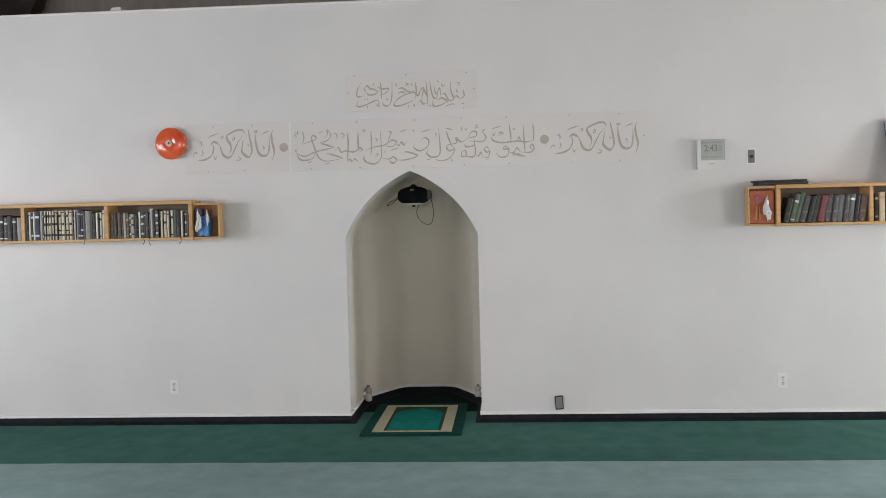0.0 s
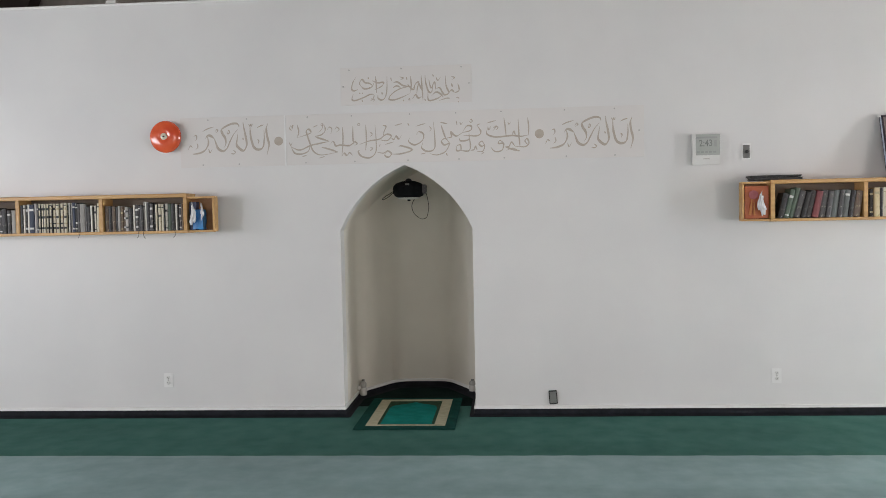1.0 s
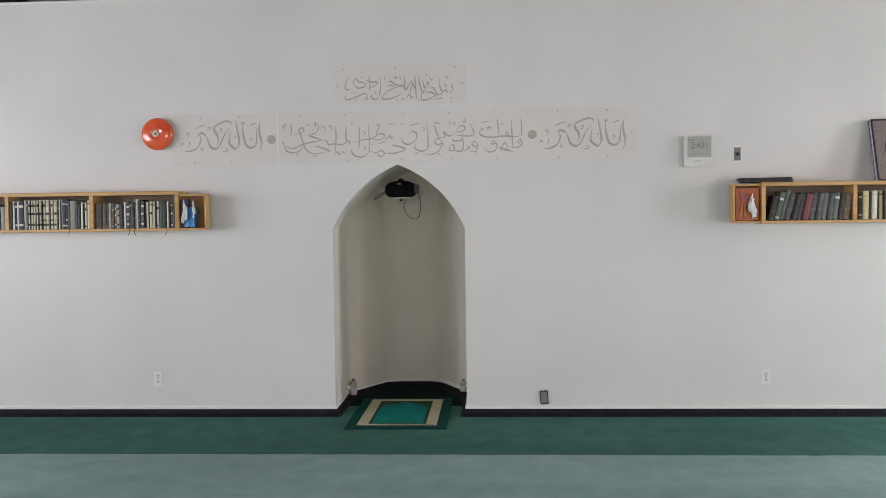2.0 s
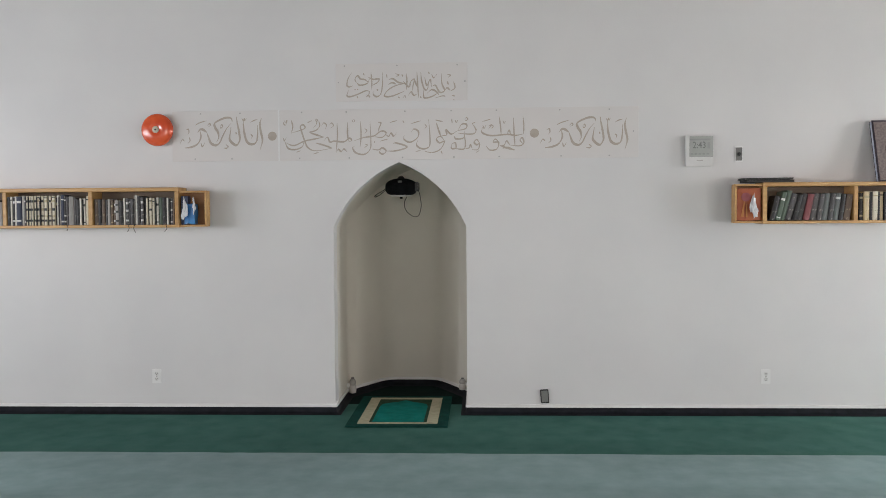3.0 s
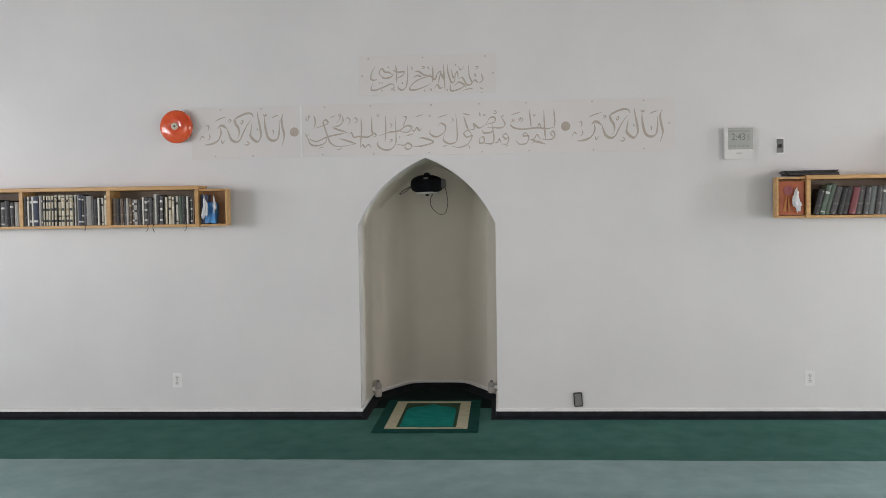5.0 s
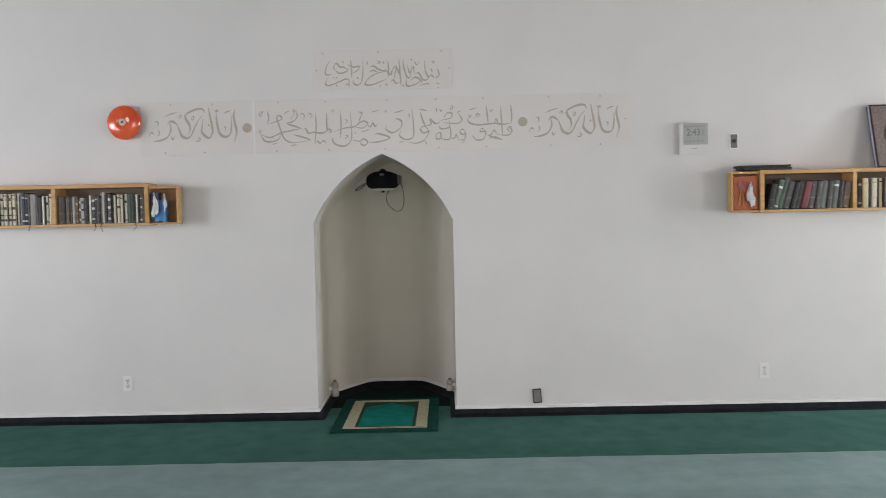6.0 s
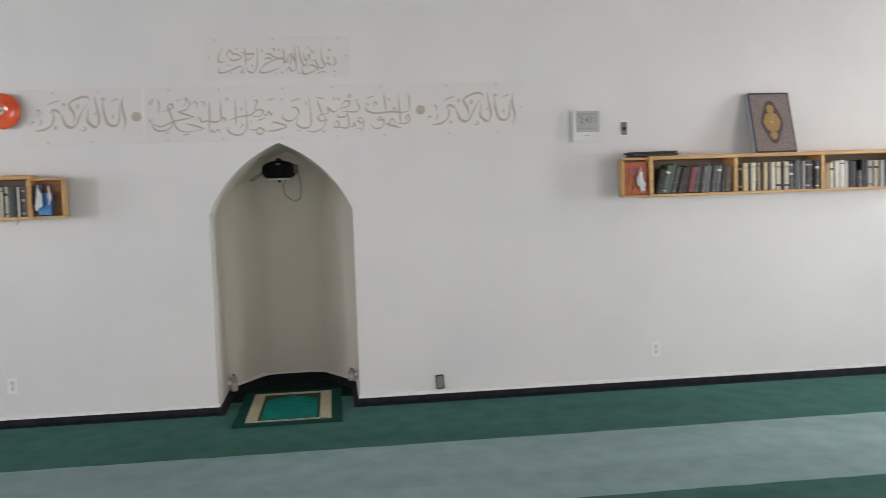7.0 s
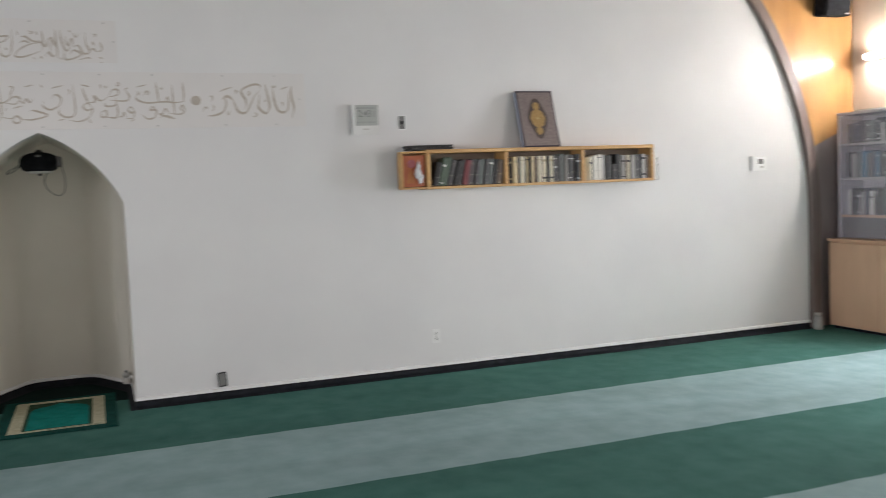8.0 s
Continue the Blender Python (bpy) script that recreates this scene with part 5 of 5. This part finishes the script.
def air_freshener(x, y, z, h, side, label):
    """A small dispenser on the niche's side wall: a white cup below, a smoky flask above, a plug block to the wall."""
    k = h / 0.14
    b = thing("air_freshener", pose(x, y, z), label, "air freshener", "air fresheners in the niche")
    part("cup", lathe([(0.022, 0.0), (0.029, 0.004), (0.031, 0.030 * k), (0.030, 0.062 * k), (0.026, 0.068 * k)], 22), EDGEPALE, b, "off-white plastic cup", smooth=True)
    part("flask", lathe([(0.022, 0.0682 * k), (0.029, 0.078 * k), (0.030, 0.100 * k), (0.022, 0.118 * k), (0.013, 0.124 * k)], 22), BOTTLE, b, "smoky grey flask", smooth=True)
    part("cap", lathe([(0.012, 0.1242 * k), (0.014, 0.127 * k), (0.013, 0.138 * k), (0.008, 0.140 * k)], 16), GREYPL, b, "dark grey cap", smooth=True)
    x0, x1 = sorted((side * 0.020, side * (NICHE_W - 0.0005 - abs(x))))
    part("plug", boxed(x0, x1, -0.016, 0.016, 0.050 * k, 0.085 * k, 0.003), WHITEPL, b, "white plug block")
    return b


air_freshener(-0.484, 0.62, 0.043, 0.142, -1, "white plug-in air freshener with a smoky flask")
air_freshener(0.484, 0.62, 0.074, 0.106, 1, "short white plug-in air freshener with a smoky flask")

# dark round lamp body hung under the niche's vault, with loose cables
lamp = thing("wall_lamp", pose(-0.040, 0.62, 1.778) @ Matrix.Diagonal((1, 1, 0.86, 1)), "black round lamp on an arm, with loose looped cables", "lamp")
part("body", lathe([(0.095, 0.004), (0.122, 0.020), (0.137, 0.048), (0.140, 0.088), (0.134, 0.118), (0.112, 0.146), (0.066, 0.166), (0.034, 0.172)], 36), SPEAKER, lamp, "matt black rounded body", smooth=True)
part("rim", lathe([(0.030, -0.016), (0.082, -0.014), (0.092, -0.006), (0.094, 0.0035), (0.060, 0.0038)], 36), WHITEPL, lamp, "white lower rim", smooth=True)
part("knob", lathe([(0.010, -0.034), (0.014, -0.030), (0.014, -0.015)], 14), BLACKPL, lamp, smooth=True)
part("side_block", boxed(0.112, 0.158, -0.06, 0.04, 0.040, 0.132, 0.010, 2), BLACKPL, lamp)
part("top_knob", lathe([(0.030, 0.170), (0.026, 0.184), (0.012, 0.196)], 16), BLACKPL, lamp, smooth=True)
part("arm", boxed(-0.022, 0.022, 0.10, NICHE_BACK - 0.62, 0.070, 0.110, 0.004), BLACKPL, lamp, "dark arm to the niche's back wall")
part("clip", boxed(-0.018, 0.018, -0.128, -0.105, 0.122, 0.146, 0.003), GREYPL, lamp, "grey clip")
wire("cable", [(0.150, -0.02, 0.06), (0.168, -0.04, -0.02), (0.172, -0.045, -0.14), (0.135, -0.045, -0.215), (0.075, -0.045, -0.19), (0.030, -0.045, -0.10), (0.052, -0.045, -0.015), (0.07, -0.03, 0.01)], 0.0028, BLACKPL, lamp, "thin looped black cable")
wire("cable", [(-0.120, -0.03, 0.075), (-0.16, -0.04, 0.045), (-0.215, -0.05, 0.005), (-0.225, -0.05, -0.012), (-0.205, -0.05, -0.008), (-0.13, -0.03, 0.055)], 0.0035, BLACKPL, lamp, "thin looped black cable")

# ---- corner by the side wall ----
CY0, CY1 = -0.10, -1.30            # bookcase along the side wall
UX, LX = 7.15, 7.02                # fronts of the upper and lower parts
case = thing("bookcase", pose(0, 0, 0), "grey glazed bookcase over a tan cabinet, filled with books", "bookcase")
low = part("lower_cabinet", boxed(LX + 0.02, HALF_W - 0.002, CY1, CY0, 0.03, 0.86, 0.003), CASETAN, case, "tan laminate base cabinet")
part("plinth", boxed(LX + 0.05, HALF_W - 0.004, CY1 + 0.01, CY0 - 0.01, 0.0, 0.0298), VINYL, low)
for a, b in ((CY0 - 0.006, -0.698), (-0.702, CY1 + 0.006)):
    part("cabinet_door", boxed(LX, LX + 0.0195, b, a, 0.035, 0.845, 0.003), CASETAN, case, "tan laminate door")
part("worktop", boxed(LX - 0.012, HALF_W - 0.002, CY1 - 0.005, CY0 + 0.005, 0.8602, 0.885, 0.003), CASETAN, case)
for a, b in ((CY0 - 0.022, CY0), (CY1, CY1 + 0.022)):
    part("side_panel", boxed(UX, HALF_W - 0.003, a, b, 0.8855, 2.075, 0.002), CASEGREY, case, "grey side panel")
part("top_panel", boxed(UX - 0.006, HALF_W - 0.003, CY1, CY0, 2.0755, 2.10, 0.003), CASEGREY, case, "grey top panel")
part("back_panel", boxed(HALF_W - 0.016, HALF_W - 0.004, CY1 + 0.0225, CY0 - 0.0225, 0.886, 2.075), CASEIN, case)
for z, m_ in ((1.10, CASETAN), (1.46, EDGEPALE), (1.79, EDGEPALE)):
    sh = part("shelf_board", boxed(UX + 0.014, HALF_W - 0.017, CY1 + 0.0225, CY0 - 0.0225, z - 0.011, z + 0.011), CASEGREY, case)
    part("edge_strip", boxed(UX + 0.0105, UX + 0.0138, CY1 + 0.0225, CY0 - 0.0225, z - 0.012, z + 0.012), m_, sh, "pale edge strip")
for a, b in ((CY0 - 0.0225, -0.72), (-0.70, CY1 + 0.0225)):
    pane = part("glass_door", boxed(UX + 0.002 if a > -0.5 else UX + 0.006, UX + 0.0055 if a > -0.5 else UX + 0.0095, b, a, 0.89, 2.073), HAZED_GLASS, case, "sliding glass door with reflected haze mixed into its colour")
    pane.visible_shadow = False
part("lower_panel", boxed(UX + 0.03, UX + 0.045, CY1 + 0.0225, CY0 - 0.0225, 0.8855, 1.088), GREYPL, case, "dark grey lower panel")
turn = Matrix(((0, 1, 0, 0), (-1, 0, 0, 0), (0, 0, 1, 0), (0, 0, 0, 1)))
low_row = [("white", "", 1, .9), ("grey", "", 1.2, .95), ("black", "s", 1, .9), ("pale", "", 1.4, .8), ("navy", "", 1, .95), ("white", "k", 1, .85), ("grey", "s", 1.2, .9), ("black", "", 1.2, .95), ("teal", "", 1, .9), ("pale", "", 1, .92)]
mid_row = [("black", "", 1.2, .95), ("pale", "", 1, .9), ("teal", "", 1.2, .98), ("azure", "", 1.4, 1.0), ("grey", "", 1.1, .9), ("navy", "", 1, .95), ("azure", "s", 1, .92), ("black", "", 1, .9), ("grey", "s", 1, .95), ("teal", "", 1, .9)]
top_row = [("grey", "", 1.4, .75), ("navy", "s", 1.2, .8), ("black", "", 1.4, .85), ("grey", "s", 1, .8), ("teal", "", 1, .82), ("black", "ss", 1.1, .9), ("pale", "", .8, .7), ("black", "", 1.3, .8)]
for z, spec, hm, seed in ((1.111, low_row, 0.27, 21), (1.471, mid_row, 0.255, 22), (1.801, top_row, 0.25, 23)):
    # the row runs away from the white wall along the side wall
    book_row(0.06, 1.10, 0.0, 0.0, [(c, b, r, h) for c, b, r, h in spec * 2], seed, hm, 0.18, "in a glazed bookcase", "books in the glazed bookcase",
             lean=lambda x: 0.0, turn=Matrix.Translation((UX + 0.06, CY0, z)) @ turn)
stack = thing("paper_stack", pose(7.30, -0.42, 2.1005), "loose papers lying on top of the bookcase", "papers")
for i, (dx, a) in enumerate(((0, 2), (0.01, -4), (-0.008, 6))):
    part("sheet", boxed(-0.10, 0.10, -0.15, 0.15, 0.006 * i, 0.006 * i + 0.0055), (PAPER, WHITEPL, PAPER)[i], stack, at=pose(dx, 0, 0, 0, 0, a))

jar = thing("jar", pose(6.872, -0.110, 0.001), "cloudy grey plastic jar on the floor by the arch foot", "jar")
part("body", lathe([(0.040, 0.0), (0.046, 0.005), (0.047, 0.105), (0.036, 0.130), (0.030, 0.138)], 22), BOTTLE, jar, smooth=True)
part("lid", lathe([(0.031, 0.1382), (0.033, 0.141), (0.033, 0.160), (0.028, 0.164)], 20), EDGEPALE, jar, "pale lid", smooth=True)

spk = thing("loudspeaker", pose(7.095, 0.018, 3.045, 4, 0, 0), "small black loudspeaker on the plywood panel", "loudspeaker")
part("cabinet", boxed(-0.155, 0.155, -0.20, -0.03, 0.0, 0.36, 0.008, 2), SPEAKER, spk)
part("grille", boxed(-0.14, 0.14, -0.2065, -0.2005, 0.05, 0.345, 0.002), SPEAKER, spk, "black grille")
part("badge", boxed(0.085, 0.125, -0.2035, -0.2, 0.012, 0.026), EDGEPALE, spk, "small pale badge")
part("bracket", boxed(-0.04, 0.04, -0.0298, 0.0, 0.14, 0.24, 0.003), STEEL, spk)

tube = thing("wall_light", pose(HALF_W, 0, 2.60), "long twin-tube fluorescent light, lit, on the side wall", "wall light")
part("housing", boxed(-0.045, -0.0105, -2.66, -0.16, 0.0, 0.085, 0.006, 2), WHITEPL, tube)
tube_mesh = mesh_of(lathe([(0.017, 0.0), (0.019, 0.004), (0.019, 1.176), (0.017, 1.18)], 16), "tube", TUBE, True)
for y in (-0.20, -1.44):
    part("tube", tube_mesh, TUBE, tube, "glowing white tube", at=pose(-0.072, y, 0.040, 90, 0, 0))
    for yy in (y + 0.015, y - 1.195):
        part("tube_holder", boxed(-0.092, -0.0452, yy - 0.012, yy + 0.012, 0.012, 0.066, 0.003), WHITEPL, tube)
